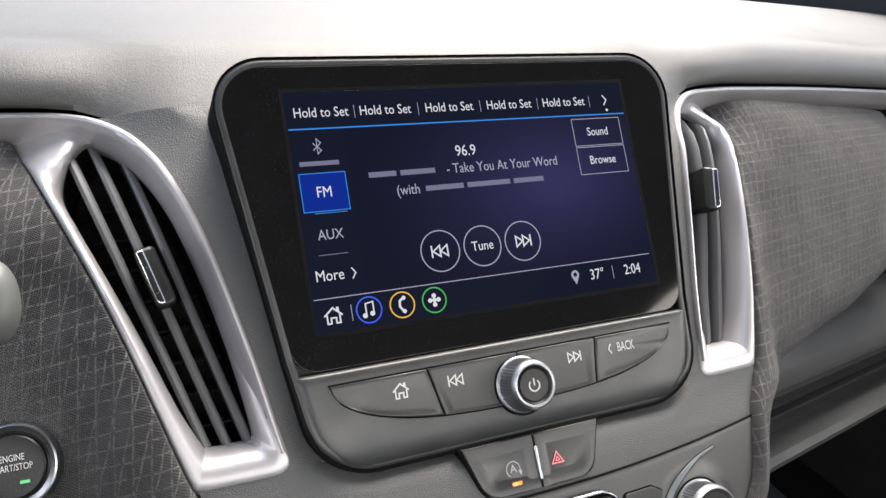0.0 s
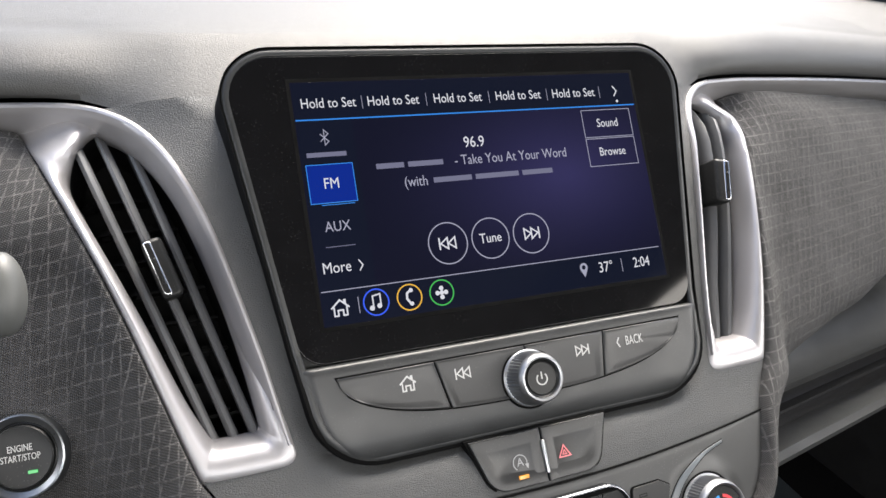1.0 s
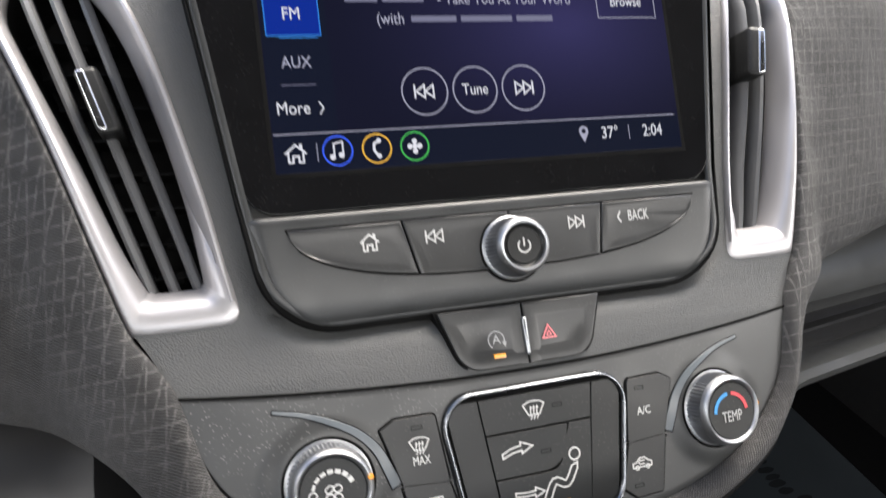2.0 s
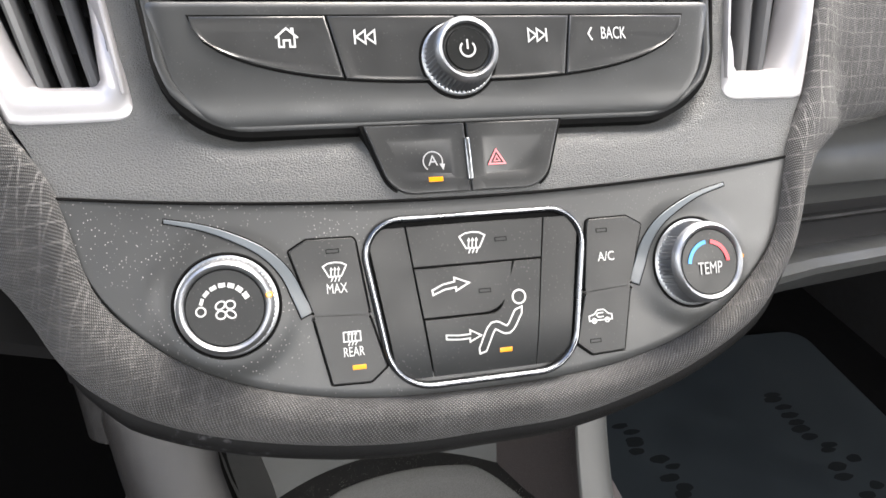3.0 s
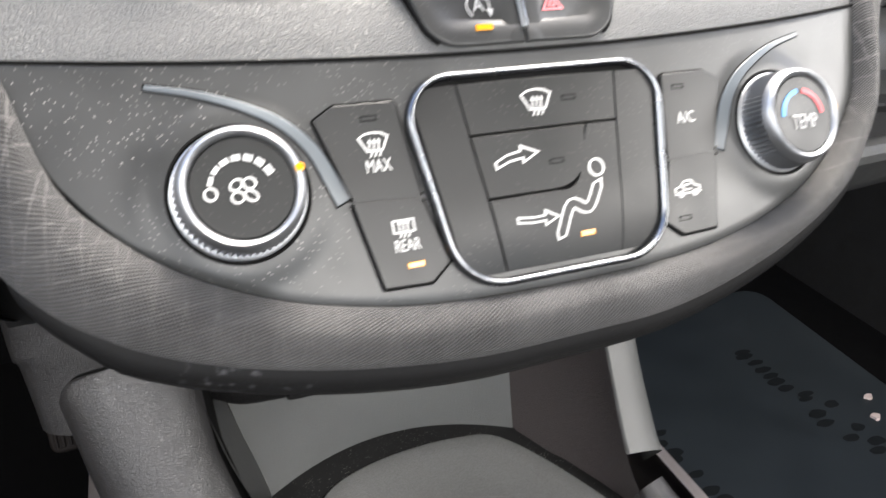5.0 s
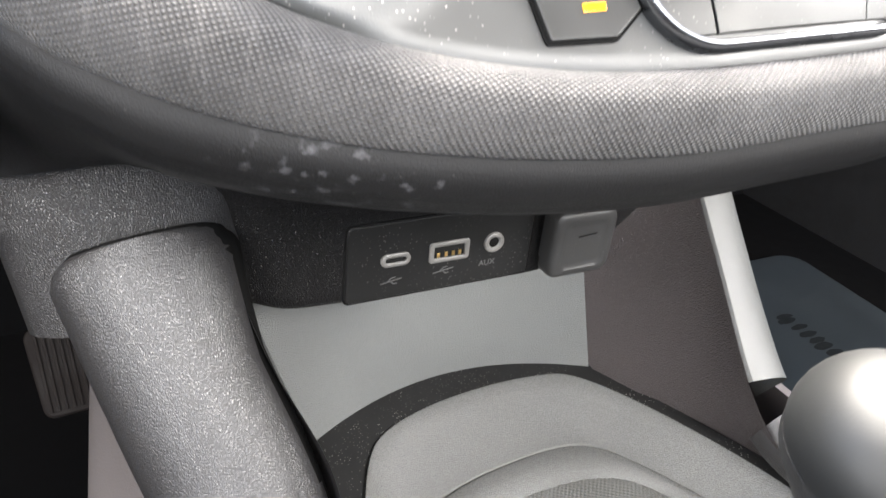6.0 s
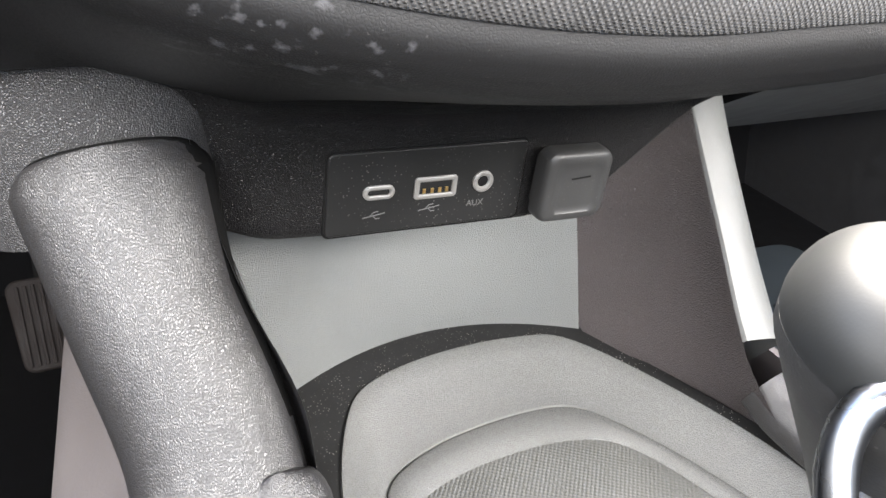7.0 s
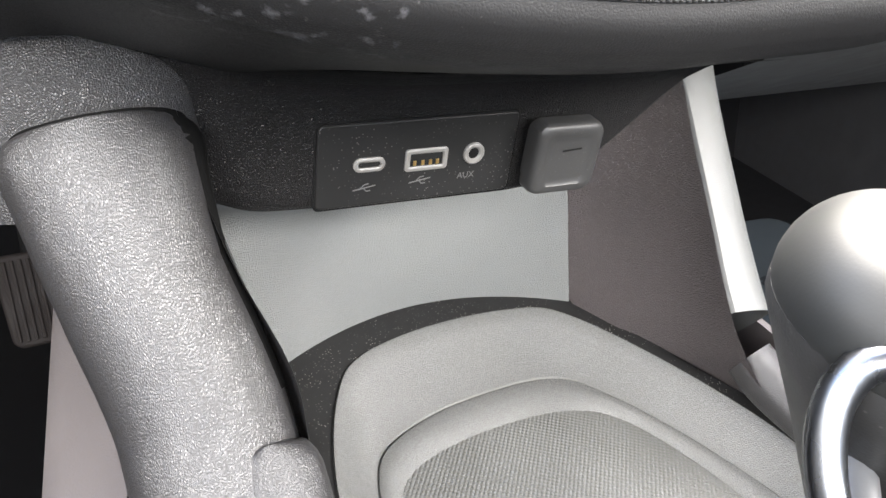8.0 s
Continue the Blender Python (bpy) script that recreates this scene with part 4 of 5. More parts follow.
part("collar", turned([(13.8, 2.6), (13.8, 3.9), (13.4, 4.1), (12.8, 3.7)], 0, -89.3, 48), GAP, unit)

# ---- the lit radio page ----
display = part("display", plate(fillet([(-88, -53, 0.6), (88, -53, 0.6), (88, 53.4, 0.6), (-88, 53.4, 0.6)], 2), -1, 0.06, 0.02), SC_BACK, unit, "lit navy radio page")
edge_ring = frame_ring([(-89.6, -54.8), (89.6, -54.8), (89.6, 55), (-89.6, 55)], [(-88, -53), (88, -53), (88, 53.4), (-88, 53.4)], -0.5, 0.1, 0.05)
part("display_border", edge_ring, GAP, unit, "fine grey border of the display")
part("preset_bar", fill([(-87.6, 36.6), (87.6, 36.6), (87.6, 53), (-87.6, 53)], 0.1, 0.03), SC_BAR, display)
part("status_bar", fill([(-87.6, -52.8), (87.6, -52.8), (87.6, -38.4), (-87.6, -38.4)], 0.1, 0.03), SC_BAR, display)
part("side_column", fill([(-87.6, -38), (-63, -38), (-63, 36), (-87.6, 36)], 0.09, 0.02), SC_BAR, display)
SW = 0.16


def bar(x0, y0, x1, y1, w, material, name="line"):
    return part(name, fill([(x0, y0), (x1, y0), (x1, y1), (x0, y1)], w, 0.04), material, display)


def caption(body, size, x, y, material, squeeze=0.9, name="caption"):
    return part(name, letters(body, size, x, y, SW, 0.05, squeeze), material, display)


bar(-87.6, 36.1, 87.6, 36.7, 0.14, SC_LINE)
bar(-87.4, -38.4, 86, -38.0, 0.14, SC_GREY)
for x in (-72.2, -42.3, -10.5, 21.4, 52.5):
    caption("Hold to Set", 6.35, x, 43.6, SC_WHITE, 0.83)
for x in (-57, -26.3, 5.7, 37.3, 67.8):
    bar(x - 0.12, 40.5, x + 0.12, 46.5, SW, SC_GREY)
part("arrow_symbol", ribbon([(76.2, 46.6), (78.2, 43.9), (76.2, 41.2)], 0.6, SW), SC_WHITE, display)
part("dot", fill(circle(77.6, 38.6, 0.7, 16), SW, 0.04), SC_WHITE, display)
caption("96.9", 7.4, -6, 22, SC_WHITE, 0.85)
for a, b in ((-55, -42), (-40, -23)):
    bar(a, 12.6, b, 15.0, SW, SC_DIM, "title_bar")
caption("- Take You At Your Word", 6.7, 12.6, 13.8, SC_GREY, 0.82, "title")
caption("(with", 6.7, -37.5, 5.6, SC_GREY, 0.82, "title")
for a, b in ((-29, -10), (-8, 14.5), (16.5, 33)):
    bar(a, 4.4, b, 6.8, SW, SC_DIM, "title_bar")
bm = ribbon([(-78, 30.0), (-74.4, 26.6), (-76.2, 25.0), (-76.2, 31.8), (-74.4, 30.0), (-78, 26.6)], 0.4, SW)
part("wireless_symbol", bm, SC_GREY, display)
bar(-85, 19.8, -67.5, 21.8, SW, SC_DIM, "device_bar")
bar(-86, -0.5, -65.6, 16.4, 0.13, SC_BLUE, "source_tile")
part("tile_border", ribbon([(-86, -0.5), (-65.6, -0.5), (-65.6, 16.4), (-86, 16.4)], 0.35, 0.15, closed=True), SC_LINE, display)
caption("FM", 6.8, -76, 7.8, SC_WHITE, 0.85)
caption("AUX", 6.4, -76, -11, SC_GREY, 0.85)
bar(-82.5, -19.7, -69.5, -19.4, SW, SC_DIM)
bar(-81.5, -1.5, -67, -1.2, SW, SC_LINE)
caption("More", 6.8, -79, -28.6, SC_WHITE, 0.85)
part("arrow_symbol", ribbon([(-69.2, -26.2), (-67.6, -28.6), (-69.2, -31.0)], 0.5, SW), SC_WHITE, display)
for x, body in ((-27, ""), (-5.7, "Tune"), (15.6, "")):
    part("ring", ribbon(circle(x, -23.8, 9.4, 48), 0.5, SW, closed=True), SC_GREY, display)
    if body:
        caption(body, 6.4, x, -23.8, SC_WHITE, 0.85)
skip(-27, -23.8, 1.15, SW, -1, SC_WHITE, display)
skip(15.6, -23.8, 1.15, SW, 1, SC_WHITE, display)
for y0, y1, body in ((20.4, 34.4, "Sound"), (5.6, 19.6, "Browse")):
    part("button_border", ribbon([(55, y0), (83.6, y0), (83.6, y1), (55, y1)], 0.3, SW, closed=True), SC_GREY, display)
    caption(body, 6.2, 69.3, (y0 + y1) / 2, SC_WHITE, 0.82)
house(-80, -45.6, 1.1, SW, SC_WHITE, display)
bar(-72.1, -49, -71.8, -42, SW, SC_GREY)
for x, m in ((-64.2, SC_INDIGO), (-49, SC_AMBER), (-33.8, SC_GREEN)):
    part("ring", ribbon(circle(x, -45.4, 5.6, 40), 0.6, SW, closed=True), m, display)
bm = ribbon([(-65.6, -47.6), (-65.6, -42.6), (-62.2, -42.0), (-62.2, -47.0)], 0.6, SW)
fill(circle(-66.3, -47.7, 1.1, 14), SW, bm=bm)
fill(circle(-62.9, -47.1, 1.1, 14), SW, bm=bm)
part("music_symbol", bm, SC_WHITE, display)
bm = ribbon([(-48.0, -42.2), (-50.0, -43.6), (-50.2, -46.0), (-48.6, -48.4)], 1.0, SW)
fill(circle(-48.0, -42.4, 0.95, 12), SW, bm=bm)
fill(circle(-48.3, -48.3, 0.95, 12), SW, bm=bm)
part("handset_symbol", bm, SC_WHITE, display)
bm = bmesh.new()
for dx, dy in ((0, 2), (0, -2), (2, 0), (-2, 0), (0, 0)):
    fill(circle(-33.8 + dx, -45.4 + dy, 1.05, 14), SW + 0.01 * abs(dx) + 0.004 * dy, bm=bm)
part("clover_symbol", bm, SC_WHITE, display)
bm = fill([(40.6, -48.2), (42.5, -44.6), (38.7, -44.6)], SW)
ribbon(circle(40.6, -43.4, 1.6, 24), 1.1, SW + 0.01, closed=True, bm=bm)
part("pin_symbol", bm, SC_GREY, display)
caption("37°", 7.2, 53, -44.8, SC_WHITE, 0.85)
bar(62.2, -48, 62.5, -41.6, SW, SC_GREY)
caption("2:04", 7.2, 74, -44.8, SC_WHITE, 0.8)

# ---- start button ----
start = thing("start_button", "round black engine start button in a chrome ring", "button", STACK @ Matrix.Translation((-0.2062, -0.0837, -0.0285)) @ pose(0, 0, 0, 0, -14, 0) @ Matrix.Scale(1.08, 4))
part("ring", turned([(15.4, -6), (15.4, 0.8), (15.1, 1.5), (14.5, 1.7), (12.5, 0.7), (12.1, -0.5)], 0, 0, 64), STARTRING, start, "dark chrome ring")
part("inner_ring", turned([(12.2, -6), (12.2, 0.2), (11.7, 0.5), (11.3, 0.2)], 0, 0, 56), GLOSSBUTTON, start)
cap = part("cap", turned([(11.2, -6), (11.2, 1.2), (10.8, 1.7), (9.5, 1.5), (5, 1.2)], 0, 0, 56), GLOSSBUTTON, start, "black push cap")
part("lettering", letters("ENGINE", 3.4, 0, 3.0, 1.7, squeeze=0.72), WHITE, cap)
part("lettering", letters("START/STOP", 3.4, 0, -0.4, 1.7, squeeze=0.72), WHITE, cap)
part("lamp", plate([(2.0, -6.4), (5.4, -6.4), (5.4, -5.2), (2.0, -5.2)], 1.0, 1.7, 0.1), GREEN, cap, "green lamp")

# ---- hazard and stop-start switches ----
switches = thing("switch_panel", "pair of black switches with a red hazard triangle", "switch panel")
out = fillet([(-35.2, -111.5), (-27, -135.6, 11), (27, -135.6, 11), (35.2, -111.5)], 8)
part("surround", bowed(plate(inset(ccw(out), -0.6), -8, -1.0, 0.2)), GAP, switches)
lefthalf = fillet([(-34.6, -111.5), (-26.7, -135, 10.5), (-0.35, -135, 0.3), (-0.35, -111.5)], 8)
auto_sw = part("stop_start_switch", bowed(plate(lefthalf, -4, 0.5, 0.6, dish=((4.5, 0.55), (6.0, -0.2)))), BUTTON, switches, "black switch with an amber lamp")
haz_sw = part("hazard_switch", bowed(plate(mirror(lefthalf), -4, 0.5, 0.6, dish=((4.5, 0.55), (6.0, -0.2)))), BUTTON, switches, "black switch with a red triangle")
part("divider", bowed(plate(fillet([(-0.9, -131.2, 0.4), (0.9, -131.2, 0.4), (0.9, -116.8, 0.4), (-0.9, -116.8, 0.4)], 3), -1, 1.5, 0.6)), STARTRING, switches, "thin chrome divider")
SWW = 0.1
bm = ribbon([(-12.4 + 3.3 * math.sin(a), -124.3 + 3.3 * math.cos(a)) for a in np.linspace(-2.5, 2.0, 24)], 0.4, SWW)
fill([(-9.0, -127.4), (-10.2, -125.2), (-8.3, -125.3)], SWW, bm=bm)
part("arrow_symbol", bowed(bm), GREYPRINT, auto_sw)
part("lettering", bowed(letters("A", 5.0, -12.4, -124.2, SWW)), GREYPRINT, auto_sw)
part("lamp", bowed(plate([(-14.4, -131.2), (-9.6, -131.2), (-9.6, -129.6), (-14.4, -129.6)], -1, 0.85, 0.15)), AMBER, auto_sw, "lit amber lamp")
bm = ribbon([(7.2, -126.2), (13.0, -126.2), (10.1, -121.3)], 0.5, SWW, closed=True)
ribbon([(9.1, -125.2), (11.1, -125.2), (10.1, -123.4)], 0.35, SWW, closed=True, bm=bm)
part("hazard_triangle", bowed(bm), HAZARDPRINT, haz_sw, "red hazard triangle")

# ---- climate control panel ----
climate = thing("climate_panel", "satin black climate control panel with two chrome knobs and chrome-framed buttons", "control panel")


def collar_height(u, v):
    h = 0.0
    for cu in (-82, 82):
        d = math.hypot(u - cu, v + 166)
        k = min(1.0, max(0.0, (25 - d) / 7.5))
        h += 1.5 * k * k * (3 - 2 * k)
    return h


grid = []
for i in range(121):
    u = -128.6 + 257.2 * i / 120
    a, b = hvac_top(u), hvac_low(u)
    if b > a - 0.4:
        b = a - 0.4
    col = []
    for j in range(41):
        f = j / 40
        v = a + (b - a) * f
        lipw = -0.5 * (1 - min(1, min(f, 1 - f) * (a - b) / 0.8))
        col.append((u, v, bow(u, v) + lipw + collar_height(u, v)))
    col = [(col[0][0], col[0][1], col[0][2] - 4)] + col + [(col[-1][0], col[-1][1], col[-1][2] - 6)]
    grid.append(col)
part("panel", loft(grid, closed=False), PANEL, climate, "satin black panel speckled with dust")
seam = [(u, hvac_top(u), bow(u, hvac_top(u)) - 0.25) for u in np.linspace(-129.5, 129.5, 60)]
part("seam", tube(seam, 0.55, 6), GAP, climate)


def climate_knob(u, name, label):
    v = -166
    k = part(name, bowed(turned([(15.9, -1), (15.8, 1.6), (15.3, 2.0), (15.1, 2.1, 1), (14.5, 9.2, 1), (14.4, 9.8), (14.1, 11.4), (13.5, 12.7), (12.9, 13.1), (12.3, 12.8), (11.7, 11.8), (11.6, 11)], u, v, 120, ridge=0.8)), SATIN, climate, label)
    part("face", bowed(turned([(11.7, 6), (11.7, 11.5), (11.2, 12.0), (6, 11.85), (1, 11.8)], u, v, 56)), GLOSSBUTTON, k, "dark knob face")
    part("base_ring", bowed(turned([(16.9, 0.4), (16.8, 1.7), (16.3, 1.9), (15.7, 1.4)], u, v, 64)), GAP, climate)
    return k


fan = climate_knob(-82, "fan_knob", "knurled satin chrome fan knob")
temp = climate_knob(82, "temperature_knob", "knurled satin chrome temperature knob")
FW = 12.25
for k in range(8):
    a = radians(180 - k * 21.5)
    size = 0.9 + 0.11 * k
    c, s = math.cos(a), math.sin(a)
    quad = [(7.1 * c + dx * c - dy * s, 7.1 * s + dx * s + dy * c) for dx, dy in ((-size / 2, -1.0), (size / 2, -1.0), (size / 2, 1.0), (-size / 2, 1.0))]
    if k:
        part("speed_mark", bowed(fill(moved(quad, -82, -166.3), FW)), WHITE, fan)
part("off_ring", bowed(ribbon(circle(-89.0, -166.6, 1.35, 20), 0.5, FW, closed=True)), WHITE, fan)
bm = bmesh.new()
for k, (dx, dy) in enumerate(((-1, 1), (1, 1), (1, -1), (-1, -1))):
    ribbon([(-81.9 + dx * 1.45 + 1.35 * math.cos(q) + 0.22 * dy * math.sin(q), -166.6 + dy * 1.4 + 1.2 * math.sin(q) - 0.22 * dx * math.cos(q)) for q in np.linspace(0, 2 * math.pi, 21)[:-1]], 0.48, FW + 0.01 * k, closed=True, bm=bm)
part("fan_symbol", bowed(bm), WHITE, fan)
part("pointer", bowed(plate(circle(-69.0, -163.2, 1.1, 14), 9, 13.1, 0.3)), AMBER, fan, "amber pointer")
part("pointer", bowed(plate(circle(95.2, -165.0, 1.0, 14), 9, 12.6, 0.3)), AMBER, temp, "amber pointer")
for a0, a1, m, nm in ((175, 97, BLUEPRINT, "blue arc"), (83, 5, REDPRINT, "red arc")):
    part("arc", bowed(ribbon([(81.6 + 7.9 * math.cos(radians(a)), -166.8 + 7.9 * math.sin(radians(a))) for a in np.linspace(a0, a1, 16)], 1.4, FW)), m, temp, nm)
part("lettering", bowed(letters("TEMP", 6.2, 81.8, -168.4, FW, squeeze=0.68)), GREYPRINT, temp)

# curved grey accents that lead to the knobs
for side in (-1, 1):
    line = spline([(side * 99, -138.2), (side * 88, -141), (side * 78, -145.2), (side * 69.5, -150.5), (side * 63.5, -157.5), (side * 60, -165.5), (side * 57.6, -171.5)], 6)
    wide = np.linspace(1.2, 4.4, len(line))
    a, b = [], []
    for i, p in enumerate(line):
        t = (Vector(line[min(i + 1, len(line) - 1)]) - Vector(line[max(i - 1, 0)])).normalized()
        n = Vector((-t.y, t.x)) * wide[i] / 2
        a.append(tuple(Vector(p) + n))
        b.append(tuple(Vector(p) - n))
    rim = a + b[::-1]
    for name, m, bm in (("accent_gap", GAP, fill(inset(ccw(rim), -0.35), 0.2, 0.6)), ("accent", ACCENT, plate(rim, -0.5, 0.5, 0.25))):
        for p in diced(bm, 3.0).verts:
            p.co.z += collar_height(p.co.x, p.co.y)
        part(name, bowed(bm), m, climate, "curved grey accent strip" if m is ACCENT else "")

# outer buttons
MAXB = [(-62.4, -150.6, 0.8), (-56.5, -147.2, 1.5), (-40.6, -147.4, 2), (-37.6, -172.4, 0.3), (-56.2, -171.4, 0.3)]
REARB = [(-56.2, -172.6, 0.3), (-37.6, -173.6, 0.3), (-33.2, -190.6, 0.8), (-39, -195.2, 1.5), (-51.8, -194.8, 0.8)]


def climate_button(name, corners, label, material=DARKBUTTON, w=1.3):
    o = ccw(fillet(corners, 4))
    b = part(name, bowed(plate(inset(o, 0.3), -1.5, w, 0.35)), material, climate, label)
    part("joint", bowed(fill(inset(o, -0.3), w - 0.9, 0.5)), GAP, b)
    return b


def flip(corners):
    return [(-x, *r) for x, *r in corners]


b_max = climate_button("max_defrost_button", MAXB, "black button lettered MAX")
b_rear = climate_button("rear_defrost_button", REARB, "black button lettered REAR with a lit amber lamp")
b_ac = climate_button("air_conditioning_button", flip(MAXB), "black button lettered A/C")
b_rec = climate_button("recirculation_button", flip(REARB), "black button with a car symbol")
BW = 1.42


def lamp(u, v, parent, lit, w=BW):
    if lit:
        part("lamp", bowed(plate([(u - 2.2, v - 0.75), (u + 2.2, v - 0.75), (u + 2.2, v + 0.75), (u - 2.2, v + 0.75)], w - 1, w + 0.1, 0.15)), AMBER, parent, "lit amber lamp")
    else:
        part("lamp", bowed(ribbon([(u - 2.0, v - 0.6), (u + 2.0, v - 0.6), (u + 2.0, v + 0.6), (u - 2.0, v + 0.6)], 0.25, w, closed=True)), GAP, parent, "unlit lamp window")


def heat(u, v, w, parent, s=1.0, square=False):
    shape = [(-3.2, 1.6), (3.2, 1.6), (3.2, -2.0), (-3.2, -2.0)] if square else [(-4.2, 2.0), (-2.4, 3.0), (0, 3.3), (2.4, 3.0), (4.2, 2.0), (2.2, -1.8), (-2.2, -1.8)]
    bm = ribbon(moved(shape, u, v, s), 0.5 * s, w, closed=True)
    for dx in (-1.3, 0, 1.3):
        ribbon(moved([(dx - 0.3, -3.6), (dx + 0.3, -2.4), (dx - 0.2, -1.2), (dx + 0.1, 0.9)], u, v, s), 0.42 * s, w + 0.02, bm=bm)
        fill(moved([(dx - 0.55, 0.5), (dx + 0.7, 0.5), (dx + 0.1, 1.7)], u, v, s), w + 0.03, bm=bm)
    return part("demist_symbol", bowed(bm), WHITE, parent)


heat(-48, -158.2, BW, b_max, 0.9)
part("lettering", bowed(letters("MAX", 4.6, -47.8, -163.8, BW, squeeze=0.68)), WHITE, b_max)
lamp(-48.3, -151.6, b_max, False)
heat(-44.2, -179.4, BW, b_rear, 0.85, True)
part("lettering", bowed(letters("REAR", 4.4, -44, -184.6, BW, squeeze=0.66)), WHITE, b_rear)
lamp(-42.6, -189.6, b_rear, True)
part("lettering", bowed(letters("A/C", 4.7, 47, -161.2, BW, squeeze=0.84)), WHITE, b_ac)
lamp(46, -151.8, b_ac, False)
car = [(-4.4, -1.6), (-4.4, 0.1), (-2.6, 0.5), (-1.0, 2.0), (1.4, 2.0), (3.0, 0.5), (4.4, 0.1), (4.4, -1.6)]
bm = ribbon(moved(car, 43, -181.6, 1.0), 0.45, BW, closed=True)
for dx in (-2.5, 2.5):
    ribbon(circle(43 + dx, -183.3, 0.8, 14), 0.4, BW + 0.02, closed=True, bm=bm)
ribbon(moved([(1.2, 0.9), (-1.0, 0.9), (-1.6, 0.2), (-1.0, -0.5), (1.2, -0.5)], 43, -181.6), 0.4, BW, bm=bm)
part("car_symbol", bowed(bm), WHITE, b_rec)
lamp(40.4, -190.2, b_rec, False)

# chrome frame and the buttons within it
FRAME = ccw(fillet([(-41.0, -142.0, 13), (41.0, -142.0, 13), (32.4, -199.4, 16), (-32.4, -199.4, 16)], 10))
bm = frame_ring(FRAME, inset(FRAME, 2.2), -1.0, 3.4, 1.5, steps=8)
part("chrome_frame", bowed(bm), FRAMECHROME, climate, "bright chrome frame")


def sink(bm):
    """The middle buttons lie on a face that rolls inwards at its foot."""
    for p in bm.verts:
        f = (p.co.y + 145) / -52
        p.co.z += 2.5 - 0.5 * math.sin(math.pi * min(1, max(0, f))) - 2.3 * max(0.0, (f - 0.6) / 0.4) ** 2 - 0.9 * (p.co.x / 35) ** 2
    return bowed(bm)


part("frame_floor", sink(diced(fill(inset(FRAME, 2.1), -0.45, 0.4), 4.0)), GAP, climate)


def middle_button(name, corners, label):
    o = ccw(fillet(corners, 6))
    return part(name, sink(diced(plate(inset(o, 0.17), -1.5, 0.5, 0.14), 3.0)), GLOSSBUTTON, climate, label)


middle_button("blank_panel", [(-37.4, -145.6, 9), (-24.4, -145.6, 0.2), (-18.4, -196, 0.2), (-30.2, -196, 12)], "blank glossy black panel")
middle_button("blank_panel", [(24.0, -145.6, 0.2), (37.4, -145.6, 9), (30.2, -196, 12), (17.6, -196, 0.2)], "blank glossy black panel")
m_def = middle_button("windscreen_button", [(-24.2, -145.6, 0.2), (23.8, -145.6, 0.2), (22.2, -159.3, 0.2), (-22.6, -159.3, 0.2)], "black button with a windscreen symbol")
m_face = middle_button("face_vent_button", [(-22.5, -159.7, 0.2), (11.6, -159.7, 0.2), (8.5, -176.3, 10), (-20.5, -176.3, 0.2)], "black button with an arrow")
m_foot = middle_button("foot_vent_button", [(-20.4, -176.7, 0.2), (6.0, -176.7, 5.5), (12.0, -159.7, 0.2), (22.1, -159.7, 0.2), (17.8, -196, 0.2), (-18.2, -196, 0.2)], "black button with a seated figure and a lit amber lamp")
MW = 0.62


def marked(bm, parent, name="symbol", material=WHITE):
    return part(name, sink(bm), material, parent)


shape = [(-4.2, 2.0), (-2.4, 3.0), (0, 3.3), (2.4, 3.0), (4.2, 2.0), (2.2, -1.8), (-2.2, -1.8)]
bm = ribbon(moved(shape, -2, -152.4, 1.05), 0.5, MW, closed=True)
for dx in (-1.3, 0, 1.3):
    ribbon(moved([(dx - 0.3, -3.6), (dx + 0.3, -2.4), (dx - 0.2, -1.2), (dx + 0.1, 0.9)], -2, -152.4), 0.42, MW + 0.02, bm=bm)
    fill(moved([(dx - 0.55, 0.5), (dx + 0.7, 0.5), (dx + 0.1, 1.7)], -2, -152.4), MW + 0.03, bm=bm)
marked(bm, m_def, "demist_symbol")
arrow = [(-6.5, -1.4), (-3.0, 0.2), (1.2, 0.9), (1.2, 2.2), (6.2, 0.1), (1.6, -2.2), (1.6, -1.0), (-2.4, -1.5), (-6.3, -3.0)]
marked(ribbon(moved(arrow, -10.4, -165.8), 0.55, MW, closed=True), m_face, "arrow_symbol")
arrow2 = [(-6.0, 1.0), (-1.6, 0.5), (2.2, 0.6), (2.2, 1.9), (6.0, -0.2), (2.0, -2.0), (2.0, -0.8), (-1.6, -0.9), (-6.0, -0.4)]
marked(ribbon(moved(arrow2, -7.4, -183.4), 0.5, MW, closed=True), m_foot, "arrow_symbol")
marked(ribbon(circle(12.9, -172.0, 2.3, 28), 0.6, MW, closed=True), m_foot, "ring_symbol")
leg = spline([(-1.2, -188.6), (3.0, -181.0), (8.2, -182.6), (12.2, -177.0)], 5)
sides = [[], []]
for i, p in enumerate(leg):
    t = (Vector(leg[min(i + 1, len(leg) - 1)]) - Vector(leg[max(i - 1, 0)])).normalized()
    n = Vector((-t.y, t.x)) * 1.35
    sides[0].append(tuple(Vector(p) + n))
    sides[1].append(tuple(Vector(p) - n))
marked(ribbon(sides[0] + [(13.6, -175.4)] + sides[1][::-1] + [(-2.2, -189.8)], 0.55, MW, closed=True), m_foot, "seat_symbol")


